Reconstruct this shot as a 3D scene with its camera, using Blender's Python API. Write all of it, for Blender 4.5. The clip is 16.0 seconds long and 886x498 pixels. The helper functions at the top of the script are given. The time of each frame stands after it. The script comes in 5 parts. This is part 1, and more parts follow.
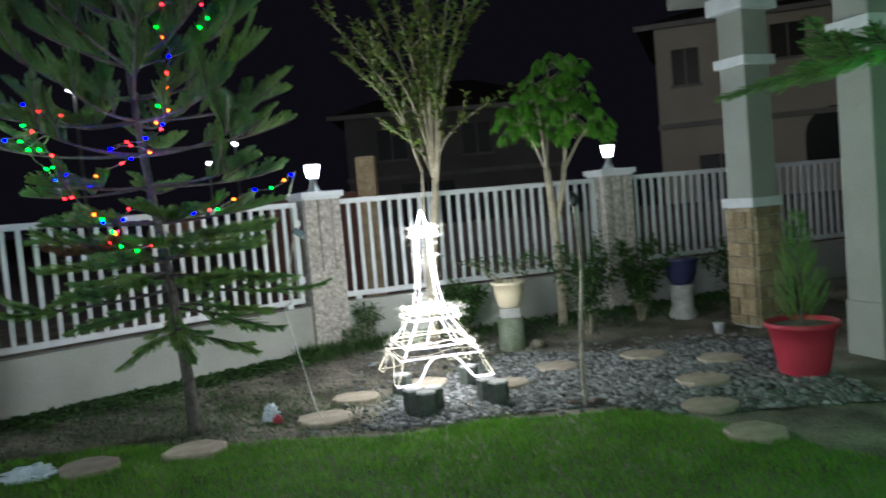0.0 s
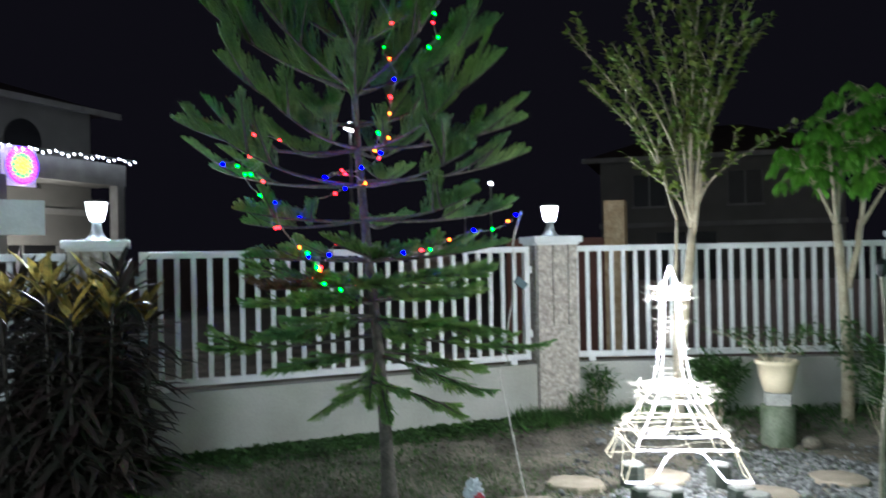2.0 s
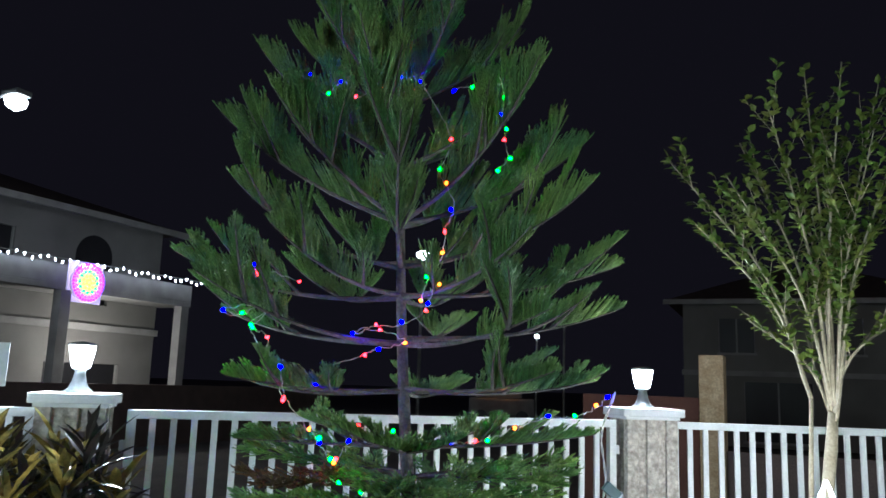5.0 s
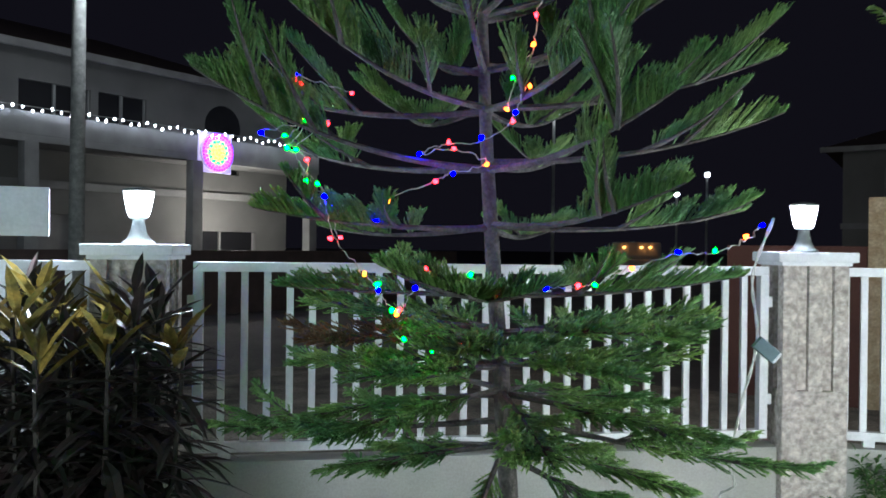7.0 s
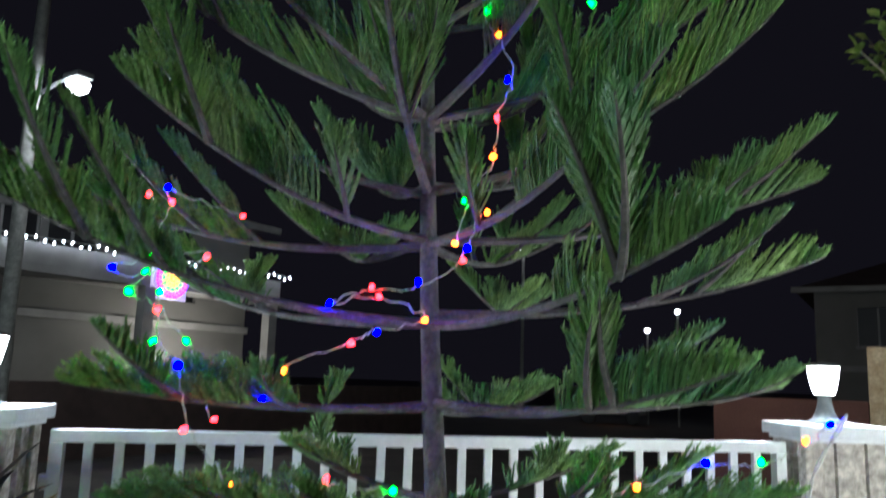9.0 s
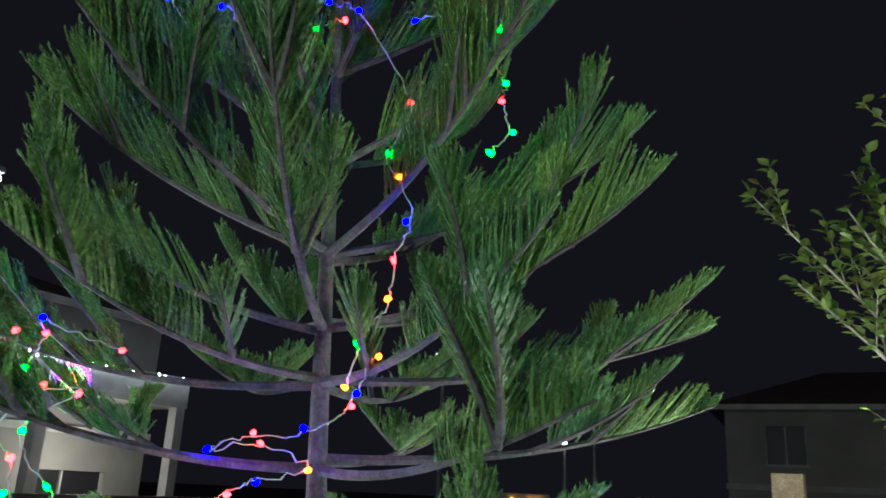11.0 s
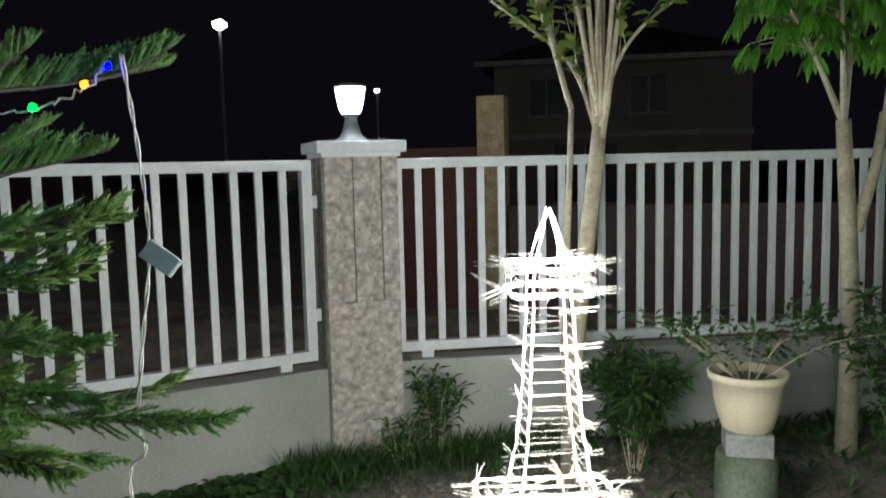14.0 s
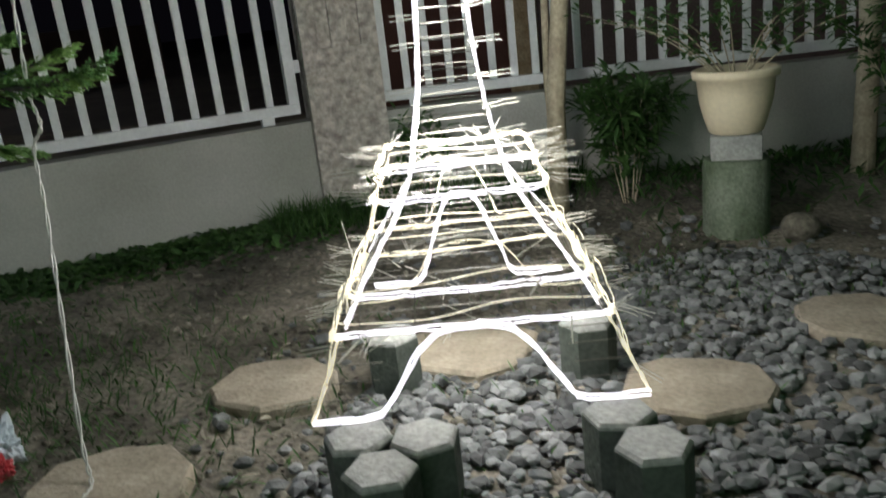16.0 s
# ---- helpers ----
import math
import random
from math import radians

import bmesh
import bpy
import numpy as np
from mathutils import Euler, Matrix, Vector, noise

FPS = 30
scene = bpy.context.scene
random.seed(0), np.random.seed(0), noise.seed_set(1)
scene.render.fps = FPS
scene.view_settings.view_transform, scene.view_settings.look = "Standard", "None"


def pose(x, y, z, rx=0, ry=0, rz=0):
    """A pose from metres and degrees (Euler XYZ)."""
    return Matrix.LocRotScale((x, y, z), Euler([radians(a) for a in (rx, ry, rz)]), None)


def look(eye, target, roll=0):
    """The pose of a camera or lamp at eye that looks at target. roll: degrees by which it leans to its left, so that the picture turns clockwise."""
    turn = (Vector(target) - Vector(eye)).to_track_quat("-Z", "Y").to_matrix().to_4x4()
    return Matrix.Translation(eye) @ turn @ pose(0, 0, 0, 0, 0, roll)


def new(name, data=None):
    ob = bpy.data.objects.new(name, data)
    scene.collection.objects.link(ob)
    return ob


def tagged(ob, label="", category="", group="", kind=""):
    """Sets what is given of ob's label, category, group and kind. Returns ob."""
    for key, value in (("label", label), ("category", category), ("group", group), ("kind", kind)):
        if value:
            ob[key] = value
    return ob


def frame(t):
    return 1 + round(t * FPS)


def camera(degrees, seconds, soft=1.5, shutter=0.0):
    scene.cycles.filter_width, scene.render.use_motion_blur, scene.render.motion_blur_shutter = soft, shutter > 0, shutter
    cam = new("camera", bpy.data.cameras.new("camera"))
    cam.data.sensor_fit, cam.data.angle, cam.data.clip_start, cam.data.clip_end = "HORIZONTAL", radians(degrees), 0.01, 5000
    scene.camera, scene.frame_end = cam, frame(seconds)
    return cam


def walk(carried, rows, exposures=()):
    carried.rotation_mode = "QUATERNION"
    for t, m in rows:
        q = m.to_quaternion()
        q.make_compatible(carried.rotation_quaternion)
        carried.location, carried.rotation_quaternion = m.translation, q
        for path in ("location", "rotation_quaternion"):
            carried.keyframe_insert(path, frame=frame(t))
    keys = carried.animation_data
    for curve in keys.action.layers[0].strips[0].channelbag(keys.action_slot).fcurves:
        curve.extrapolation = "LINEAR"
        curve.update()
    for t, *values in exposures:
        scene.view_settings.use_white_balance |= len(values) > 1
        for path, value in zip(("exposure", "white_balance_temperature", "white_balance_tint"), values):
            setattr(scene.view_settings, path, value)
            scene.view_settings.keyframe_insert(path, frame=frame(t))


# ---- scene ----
cam = camera(58.0, 16.0, soft=1.6, shutter=0.4)
PATH = [
    (0, (0.172, 1.27, 1.458), (0.078, 3.264, 1.335), -4.9),
    (0.5, (0.205, 1.466, 1.461), (-0.113, 3.439, 1.39), -3.4),
    (1, (0.324, 1.652, 1.474), (-0.126, 3.599, 1.404), -1.7),
    (1.5, (0.297, 1.913, 1.456), (-0.224, 3.843, 1.394), -1.0),
    (2, (0.152, 2.144, 1.485), (-0.544, 4.019, 1.502), -1.1),
    (2.5, (0.097, 2.363, 1.546), (-0.745, 4.172, 1.688), -0.5),
    (3, (0.02, 2.557, 1.61), (-0.873, 4.326, 1.881), -0.0),
    (5.5, (-0.261, 3.427, 1.752), (-1.111, 5.206, 2.086), 2.2),
    (6, (-0.285, 3.604, 1.705), (-1.267, 5.334, 1.912), 2.1),
    (6.5, (-0.35, 3.835, 1.658), (-1.446, 5.506, 1.74), 1.6),
    (7, (-0.462, 4.094, 1.637), (-1.611, 5.731, 1.633), 0.7),
    (7.5, (-0.552, 4.342, 1.638), (-1.741, 5.95, 1.611), 0.4),
    (8, (-0.625, 4.561, 1.669), (-1.815, 6.168, 1.7), 1.0),
    (8.5, (-0.768, 4.733, 1.725), (-1.892, 6.379, 1.888), 1.1),
    (9, (-0.838, 4.839, 1.788), (-1.916, 6.492, 2.108), 1.8),
    (9.5, (-0.836, 4.884, 1.895), (-1.866, 6.524, 2.396), 2.5),
    (12, (-0.6, 4.884, 1.88), (-1.379, 6.63, 2.452), 5.1),
    (12.5, (-0.338, 4.995, 1.79), (-1.026, 6.835, 2.108), 5.6),
    (13, (-0.19, 5.165, 1.69), (-0.764, 7.075, 1.81), 5.2),
    (13.5, (-0.095, 5.21, 1.605), (-0.57, 7.152, 1.535), 1.5),
    (14, (-0.049, 5.281, 1.5), (-0.517, 7.219, 1.297), -1.3),
    (14.5, (0.042, 5.302, 1.388), (-0.515, 7.203, 1.101), -3.7),
    (15, (0.239, 5.405, 1.232), (-0.399, 7.259, 0.837), -6.4),
    (15.5, (0.292, 5.435, 1.085), (-0.374, 7.261, 0.613), -7.4),
    (16, (0.331, 5.425, 0.985), (-0.322, 7.226, 0.412), -6.5),
]
EXPOSURES = [
    (0, 0.6, 6000, 12), (1, 0.74, 6000, 12), (1.5, 0.74, 5950, 12), (3, 1.0, 5750, 12), (5.5, 1.08, 5750, 12), (7, 1.04, 5800, 12), (8, 1.02, 5900, 12), (9, 1.1, 5950, 11), (9.5, 1.42, 5850, 9),
    (12, 1.38, 6100, 6), (12.5, 1.0, 6100, 11), (13, 0.95, 6250, 12), (14, 0.25, 6300, 11), (15, -0.22, 6400, 11), (16, -0.42, 6400, 11),
]
walk(cam, [(t, look(eye, target, roll)) for t, eye, target, roll in PATH], EXPOSURES)

# ---- world and light ----
world = bpy.data.worlds.new("night")
scene.world = world
world.use_nodes = True
world.node_tree.nodes["Background"].inputs["Color"].default_value = (0.55, 0.5, 0.75, 1)
world.node_tree.nodes["Background"].inputs["Strength"].default_value = 0.0045


def lamp(name, place, watts, colour, radius, kind="POINT"):
    data = bpy.data.lights.new(name, kind)
    data.energy, data.color = watts, colour
    data.shadow_soft_size = radius
    ob = new(name, data)
    ob.location = place
    return ob


COOL = (0.92, 0.97, 1.0)
TOWER_AT, TOWER_TURN = Vector((-0.25, 7.19, 0.17)), 17.5
PILLAR_L, PILLAR_A, PILLAR_B, PILLAR_D = Vector((-4.02, 6.5, 0)), Vector((-1.4, 9.02, 0)), Vector((1.66, 10.25, 0)), Vector((5.3, 11.6, 0))
CAP_Z, RAIL_LOW, RAIL_TOP = 1.635, 0.58, 1.55
for p, w in ((PILLAR_L, 62), (PILLAR_A, 52), (PILLAR_B, 18)):
    lamp("pillar_bulb", (p.x, p.y, CAP_Z + 0.21), w, (0.86, 0.96, 1.0), 0.05)
for h, w in ((0.5, 30), (0.85, 28), (1.12, 17)):
    lamp("tower_glow", (TOWER_AT.x, TOWER_AT.y, TOWER_AT.z + h), w, (1.0, 1.0, 0.97), 0.1)
# weak fill added behind the camera, under an invented porch ceiling
lamp("porch_fill", (1.5, -1.2, 2.75), 11, (1.0, 0.97, 0.9), 0.12)
# soft fill added behind the camera, aimed at the pine and fence
front_fill = lamp("front_fill_light", (-1.7, -2.9, 1.45), 142, (0.85, 1.0, 0.99), 0.1, "AREA")
front_fill.data.shape, front_fill.data.size, front_fill.data.size_y = "RECTANGLE", 2.4, 2.0
front_fill.rotation_euler = (radians(90), 0, 0)
lamp("carport_bulb", (-17.0, 18.3, 2.3), 60, (1.0, 0.93, 0.78), 0.1)
lamp("street_bulb", (-12.8, 12.0, 6.4), 50, (0.95, 0.98, 1.0), 0.12)


# ---- materials ----
def material(name, colour, colour2=None, scale=8.0, rough=0.7, metal=0.0, bump=0.0, bump_scale=60.0, fine=0.25, detail=6.0, per_object=0.0, spec=0.4):
    """Two scales of noise between two colours, with fine relief."""
    m = bpy.data.materials.new(name)
    m.use_nodes = True
    n, l = m.node_tree.nodes, m.node_tree.links
    b = n["Principled BSDF"]
    b.inputs["Roughness"].default_value = rough
    b.inputs["Metallic"].default_value = metal
    b.inputs["Specular IOR Level"].default_value = spec
    colour2 = colour2 or tuple(0.75 * c for c in colour)
    co = n.new("ShaderNodeTexCoord")
    big, small = n.new("ShaderNodeTexNoise"), n.new("ShaderNodeTexNoise")
    big.inputs["Scale"].default_value, big.inputs["Detail"].default_value = scale, detail
    small.inputs["Scale"].default_value, small.inputs["Detail"].default_value = bump_scale, 3.0
    for t in (big, small):
        l.new(co.outputs["Object"], t.inputs["Vector"])
    ramp = n.new("ShaderNodeMapRange")
    ramp.inputs["From Min"].default_value, ramp.inputs["From Max"].default_value = 0.32, 0.68
    l.new(big.outputs["Fac"], ramp.inputs["Value"])
    mix = n.new("ShaderNodeMix")
    mix.data_type = "RGBA"
    mix.inputs["A"].default_value, mix.inputs["B"].default_value = (*colour, 1), (*colour2, 1)
    l.new(ramp.outputs["Result"], mix.inputs["Factor"])
    hsv = n.new("ShaderNodeHueSaturation")
    val = n.new("ShaderNodeMapRange")
    val.inputs["To Min"].default_value, val.inputs["To Max"].default_value = 1 - fine, 1 + fine
    val.inputs["From Min"].default_value, val.inputs["From Max"].default_value = 0.3, 0.7
    l.new(small.outputs["Fac"], val.inputs["Value"])
    last = val.outputs["Result"]
    if per_object:
        info, spread, times = n.new("ShaderNodeObjectInfo"), n.new("ShaderNodeMapRange"), n.new("ShaderNodeMath")
        spread.inputs["To Min"].default_value, spread.inputs["To Max"].default_value = 1 - per_object, 1 + per_object
        times.operation = "MULTIPLY"
        l.new(info.outputs["Random"], spread.inputs["Value"])
        l.new(spread.outputs["Result"], times.inputs[0])
        l.new(last, times.inputs[1])
        last = times.outputs["Value"]
    l.new(last, hsv.inputs["Value"])
    l.new(mix.outputs["Result"], hsv.inputs["Color"])
    l.new(hsv.outputs["Color"], b.inputs["Base Color"])
    if bump:
        bm = n.new("ShaderNodeBump")
        bm.inputs["Strength"].default_value, bm.inputs["Distance"].default_value = bump, 0.01
        l.new(small.outputs["Fac"], bm.inputs["Height"])
        l.new(bm.outputs["Normal"], b.inputs["Normal"])
    return m


def island(m, amount):
    """Brightness that varies from piece to piece of a joined mesh."""
    n, l = m.node_tree.nodes, m.node_tree.links
    hsv = next(x for x in n if x.bl_idname == "ShaderNodeHueSaturation")
    old = hsv.inputs["Value"].links[0].from_socket
    geo, spread, times = n.new("ShaderNodeNewGeometry"), n.new("ShaderNodeMapRange"), n.new("ShaderNodeMath")
    spread.inputs["To Min"].default_value, spread.inputs["To Max"].default_value = 1 - amount, 1 + amount
    times.operation = "MULTIPLY"
    l.new(geo.outputs["Random Per Island"], spread.inputs["Value"])
    l.new(spread.outputs["Result"], times.inputs[0])
    l.new(old, times.inputs[1])
    l.new(times.outputs["Value"], hsv.inputs["Value"])
    return m


def glow(name, colour, strength):
    m = bpy.data.materials.new(name)
    m.use_nodes = True
    b = m.node_tree.nodes["Principled BSDF"]
    b.inputs["Base Color"].default_value = (*colour, 1)
    b.inputs["Emission Color"].default_value = (*colour, 1)
    b.inputs["Emission Strength"].default_value = strength
    return m


def translucent(m, amount):
    """Lets part of the light through, as thin leaves do."""
    n, l = m.node_tree.nodes, m.node_tree.links
    b, out = n["Principled BSDF"], n["Material Output"]
    hsv = next(x for x in n if x.bl_idname == "ShaderNodeHueSaturation")
    thin, mix = n.new("ShaderNodeBsdfTranslucent"), n.new("ShaderNodeMixShader")
    mix.inputs["Fac"].default_value = amount
    l.new(hsv.outputs["Color"], thin.inputs["Color"])
    l.new(b.outputs["BSDF"], mix.inputs[1])
    l.new(thin.outputs["BSDF"], mix.inputs[2])
    l.new(mix.outputs["Shader"], out.inputs["Surface"])
    return m


WALL = material("painted_plaster", (0.42, 0.42, 0.38), (0.34, 0.34, 0.30), 2.5, 0.85, bump=0.15, bump_scale=90, fine=0.08)
AGGREGATE = material("pebble_washed_concrete", (0.5, 0.465, 0.41), (0.31, 0.275, 0.235), 22, 0.9, bump=0.7, bump_scale=42, fine=0.34, detail=4.0)
CAP = material("white_painted_concrete", (0.72, 0.74, 0.74), (0.6, 0.62, 0.62), 6, 0.7, bump=0.1, fine=0.06)
RAIL = material("white_painted_steel", (0.72, 0.74, 0.74), (0.62, 0.63, 0.62), 5, 0.45, bump=0.05, fine=0.06)
SOIL = material("garden_soil", (0.235, 0.21, 0.165), (0.065, 0.06, 0.045), 2.4, 0.95, bump=0.9, bump_scale=45, fine=0.45)
ROAD = material("road_concrete", (0.12, 0.11, 0.10), (0.08, 0.075, 0.07), 0.8, 0.9, bump=0.3, bump_scale=30)
GRASS = translucent(island(material("lawn_grass", (0.15, 0.35, 0.03), (0.09, 0.24, 0.025), 5, 0.6, fine=0.15), 0.4), 0.35)
WEED = translucent(island(material("weed_leaf", (0.06, 0.13, 0.03), (0.04, 0.09, 0.025), 6, 0.6, fine=0.2), 0.45), 0.35)
GRAVEL = island(material("river_gravel", (0.2, 0.205, 0.2), (0.1, 0.105, 0.105), 30, 0.7, bump=0.3, fine=0.25), 0.7)
PAVER = material("rough_sandstone_paver", (0.39, 0.335, 0.255), (0.26, 0.225, 0.17), 9, 0.9, bump=0.5, bump_scale=70, fine=0.18, per_object=0.12)
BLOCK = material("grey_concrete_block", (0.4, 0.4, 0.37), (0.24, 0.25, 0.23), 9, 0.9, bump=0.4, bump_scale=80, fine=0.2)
# darker greenish copy of the block colour, with the sides' shade painted in
SHADED_BLOCK = material("shaded_block_side", (0.1, 0.115, 0.095), (0.05, 0.06, 0.05), 9, 0.85, bump=0.4, bump_scale=80, fine=0.2)
MOSSY = material("mossy_concrete", (0.2, 0.23, 0.17), (0.08, 0.11, 0.06), 7, 0.9, bump=0.4, bump_scale=70, fine=0.25)
BARK = material("pine_bark", (0.105, 0.095, 0.082), (0.045, 0.04, 0.034), 22, 0.9, bump=0.7, bump_scale=90, fine=0.3)
PALE_BARK = material("smooth_pale_bark", (0.44, 0.385, 0.27), (0.3, 0.255, 0.175), 12, 0.75, bump=0.3, fine=0.2)
NEEDLE_BROWN = island(material("withered_needles", (0.16, 0.08, 0.03), (0.1, 0.07, 0.03), 9, 0.6, fine=0.2), 0.35)
NEEDLE = translucent(island(material("pine_needles", (0.2, 0.32, 0.075), (0.08, 0.2, 0.07), 3.5, 0.5, fine=0.2), 0.4), 0.28)
LEAF = translucent(island(material("broad_leaf", (0.085, 0.17, 0.03), (0.15, 0.17, 0.035), 7, 0.4, fine=0.15), 0.4), 0.35)
LEAF_BRIGHT = translucent(island(material("bright_leaf", (0.1, 0.27, 0.025), (0.07, 0.2, 0.025), 7, 0.4, fine=0.15), 0.35), 0.35)
STEM = material("dark_stem", (0.07, 0.055, 0.045), (0.04, 0.035, 0.03), 20, 0.9)
LEAF_RED = island(material("dark_red_leaf", (0.05, 0.03, 0.03), (0.03, 0.036, 0.026), 7, 0.35, fine=0.2), 0.5)
LEAF_GOLD = translucent(island(material("yellow_variegated_leaf", (0.34, 0.23, 0.05), (0.1, 0.1, 0.035), 11, 0.3, fine=0.3), 0.5), 0.25)
CREAM = material("cream_plastic", (0.68, 0.6, 0.42), (0.6, 0.52, 0.36), 5, 0.55, fine=0.06)
RED_PLASTIC = material("red_plastic", (0.5, 0.045, 0.07), (0.42, 0.035, 0.06), 4, 0.45, fine=0.06)
BLUE_POT = material("dark_blue_glaze", (0.03, 0.035, 0.09), (0.02, 0.02, 0.06), 6, 0.4, fine=0.1)
POLE_WOOD = material("weathered_bamboo", (0.42, 0.38, 0.3), (0.2, 0.18, 0.14), 18, 0.8, bump=0.3, fine=0.2)
WIRE = material("thin_frame_wire", (0.2, 0.19, 0.16), (0.14, 0.13, 0.11), 10, 0.5, metal=0.6, fine=0.1)
LED_WHITE = glow("white_led_rope", (0.96, 0.92, 1.0), 2.2)
TIE = material("clear_cable_tie", (0.62, 0.61, 0.55), (0.5, 0.47, 0.38), 30, 0.3, fine=0.1)
BOX_GREY = material("teal_grey_plastic", (0.12, 0.17, 0.18), (0.1, 0.14, 0.15), 9, 0.5, fine=0.08)
LED_DIM = glow("dim_warm_led_rope", (1.0, 0.92, 0.7), 0.7)
LED_CLEAR = material("clear_led_wire", (0.55, 0.55, 0.5), (0.42, 0.42, 0.38), 20, 0.35, fine=0.1)
LAMP_GLASS = glow("lit_frosted_glass", (0.95, 1.0, 1.0), 10.0)
LAMP_BODY = material("grey_lamp_casting", (0.17, 0.18, 0.18), (0.13, 0.14, 0.14), 9, 0.5, fine=0.08)
HOUSE = material("house_plaster", (0.24, 0.235, 0.22), (0.17, 0.165, 0.155), 0.6, 0.9, fine=0.05)
CREAM_WALL = material("pale_house_paint", (0.66, 0.62, 0.52), (0.56, 0.52, 0.44), 0.6, 0.9, fine=0.06)
BRICK_RED = material("red_brown_wall_paint", (0.12, 0.055, 0.04), (0.08, 0.035, 0.028), 1.5, 0.9, bump=0.3, fine=0.15)
HOUSE_TRIM = material("house_trim", (0.36, 0.355, 0.34), (0.26, 0.255, 0.245), 2, 0.8, fine=0.05)
DARK_GLASS = material("dark_window_glass", (0.015, 0.015, 0.018), (0.02, 0.02, 0.022), 2, 0.4, fine=0.05)
ROOF = material("brown_roof", (0.1, 0.07, 0.06), (0.07, 0.05, 0.045), 3, 0.8, bump=0.3)
STONE = material("tan_stone_cladding", (0.4, 0.32, 0.2), (0.28, 0.2, 0.11), 9, 0.85, bump=0.5, bump_scale=40, fine=0.25, per_object=0.3)
COLUMN = material("grey_green_column_paint", (0.34, 0.35, 0.31), (0.3, 0.31, 0.27), 3, 0.8, fine=0.06)


# ---- mesh helpers ----
def finish(name, bm, mat, smooth=False):
    me = bpy.data.meshes.new(name)
    bm.normal_update()
    bm.to_mesh(me)
    bm.free()
    me.materials.append(mat)
    if smooth:
        me.polygons.foreach_set("use_smooth", [True] * len(me.polygons))
    return me


def thing(name, label, category, at=(0, 0, 0), turn=0.0, group="", kind=""):
    ob = new(name)
    ob.empty_display_size = 0.1
    ob.matrix_basis = pose(*at, 0, 0, turn)
    return tagged(ob, label, category, group, kind)


def part(name, bm, mat, parent, label="", smooth=False):
    ob = new(name, bm if isinstance(bm, bpy.types.Mesh) else finish(name, bm, mat, smooth))
    ob.parent = parent
    return tagged(ob, label)


def single(name, bm, mat, label, category, m=None, smooth=False, group="", kind=""):
    ob = new(name, finish(name, bm, mat, smooth))
    if m is not None:
        ob.matrix_basis = m
    return tagged(ob, label, category, group, kind)


def box(bm, lo, hi, bevel=0.0, m=None):
    v = [bm.verts.new((x, y, z)) for z in (lo[2], hi[2]) for y in (lo[1], hi[1]) for x in (lo[0], hi[0])]
    faces = [bm.faces.new([v[i] for i in f]) for f in ((0, 2, 3, 1), (4, 5, 7, 6), (0, 1, 5, 4), (2, 6, 7, 3), (0, 4, 6, 2), (1, 3, 7, 5))]
    out = v
    if bevel:
        edges = list({e for f in faces for e in f.edges})
        r = bmesh.ops.bevel(bm, geom=edges, offset=bevel, segments=2, affect="EDGES", profile=0.7)
        out = list({w for f in r["faces"] for w in f.verts} | {w for w in v if w.is_valid})
    if m is not None:
        bmesh.ops.transform(bm, matrix=m, verts=out)
    return bm


def cube(lo, hi, bevel=0.0, m=None):
    return box(bmesh.new(), lo, hi, bevel, m)


def lathe(bm, profile, n=24, m=None):
    """Surface of revolution about z from (radius, height) pairs."""
    rings = []
    for r, z in profile:
        ring = []
        for i in range(n):
            a = 2 * math.pi * i / n
            p = Vector((r * math.cos(a), r * math.sin(a), z))
            ring.append(bm.verts.new(m @ p if m is not None else p))
        rings.append(ring)
    for a, b in zip(rings, rings[1:]):
        for i in range(n):
            bm.faces.new((a[i], a[(i + 1) % n], b[(i + 1) % n], b[i]))
    bm.faces.new(rings[0][::-1])
    bm.faces.new(rings[-1])
    return bm


def tube(bm, pts, radii, n=6):
    """A tube along points with a radius each (or one for all)."""
    pts = [Vector(p) for p in pts]
    radii = radii if isinstance(radii, (list, tuple)) else [radii] * len(pts)
    rings = []
    side = None
    for i, p in enumerate(pts):
        d = (pts[min(i + 1, len(pts) - 1)] - pts[max(i - 1, 0)]).normalized()
        if side is None:
            side = d.cross(Vector((0, 0, 1)) if abs(d.z) < 0.9 else Vector((1, 0, 0))).normalized()
        side = (side - d * side.dot(d)).normalized()
        up = d.cross(side)
        rings.append([bm.verts.new(p + radii[i] * (math.cos(2 * math.pi * k / n) * side + math.sin(2 * math.pi * k / n) * up)) for k in range(n)])
    for a, b in zip(rings, rings[1:]):
        for k in range(n):
            bm.faces.new((a[k], a[(k + 1) % n], b[(k + 1) % n], b[k]))
    bm.faces.new(rings[0][::-1])
    bm.faces.new(rings[-1])
    return bm


def curve_points(pts, n):
    """A smooth line through a few points (Catmull-Rom)."""
    pts = [Vector(p) for p in pts]
    ext = [2 * pts[0] - pts[1], *pts, 2 * pts[-1] - pts[-2]]
    out = []
    for i in range(len(pts) - 1):
        a, b, c, d = ext[i:i + 4]
        for k in range(n):
            t = k / n
            out.append(0.5 * (2 * b + (c - a) * t + (2 * a - 5 * b + 4 * c - d) * t * t + (3 * b - a - 3 * c + d) * t ** 3))
    return out + [pts[-1]]


def rnd(a, b):
    return random.uniform(a, b)


def along(a, b):
    """A frame whose x runs from a to b on the plan."""
    d = b - a
    return Matrix.Translation((a.x, a.y, 0)) @ Matrix.Rotation(math.atan2(d.y, d.x), 4, "Z"), Vector((d.x, d.y)).length


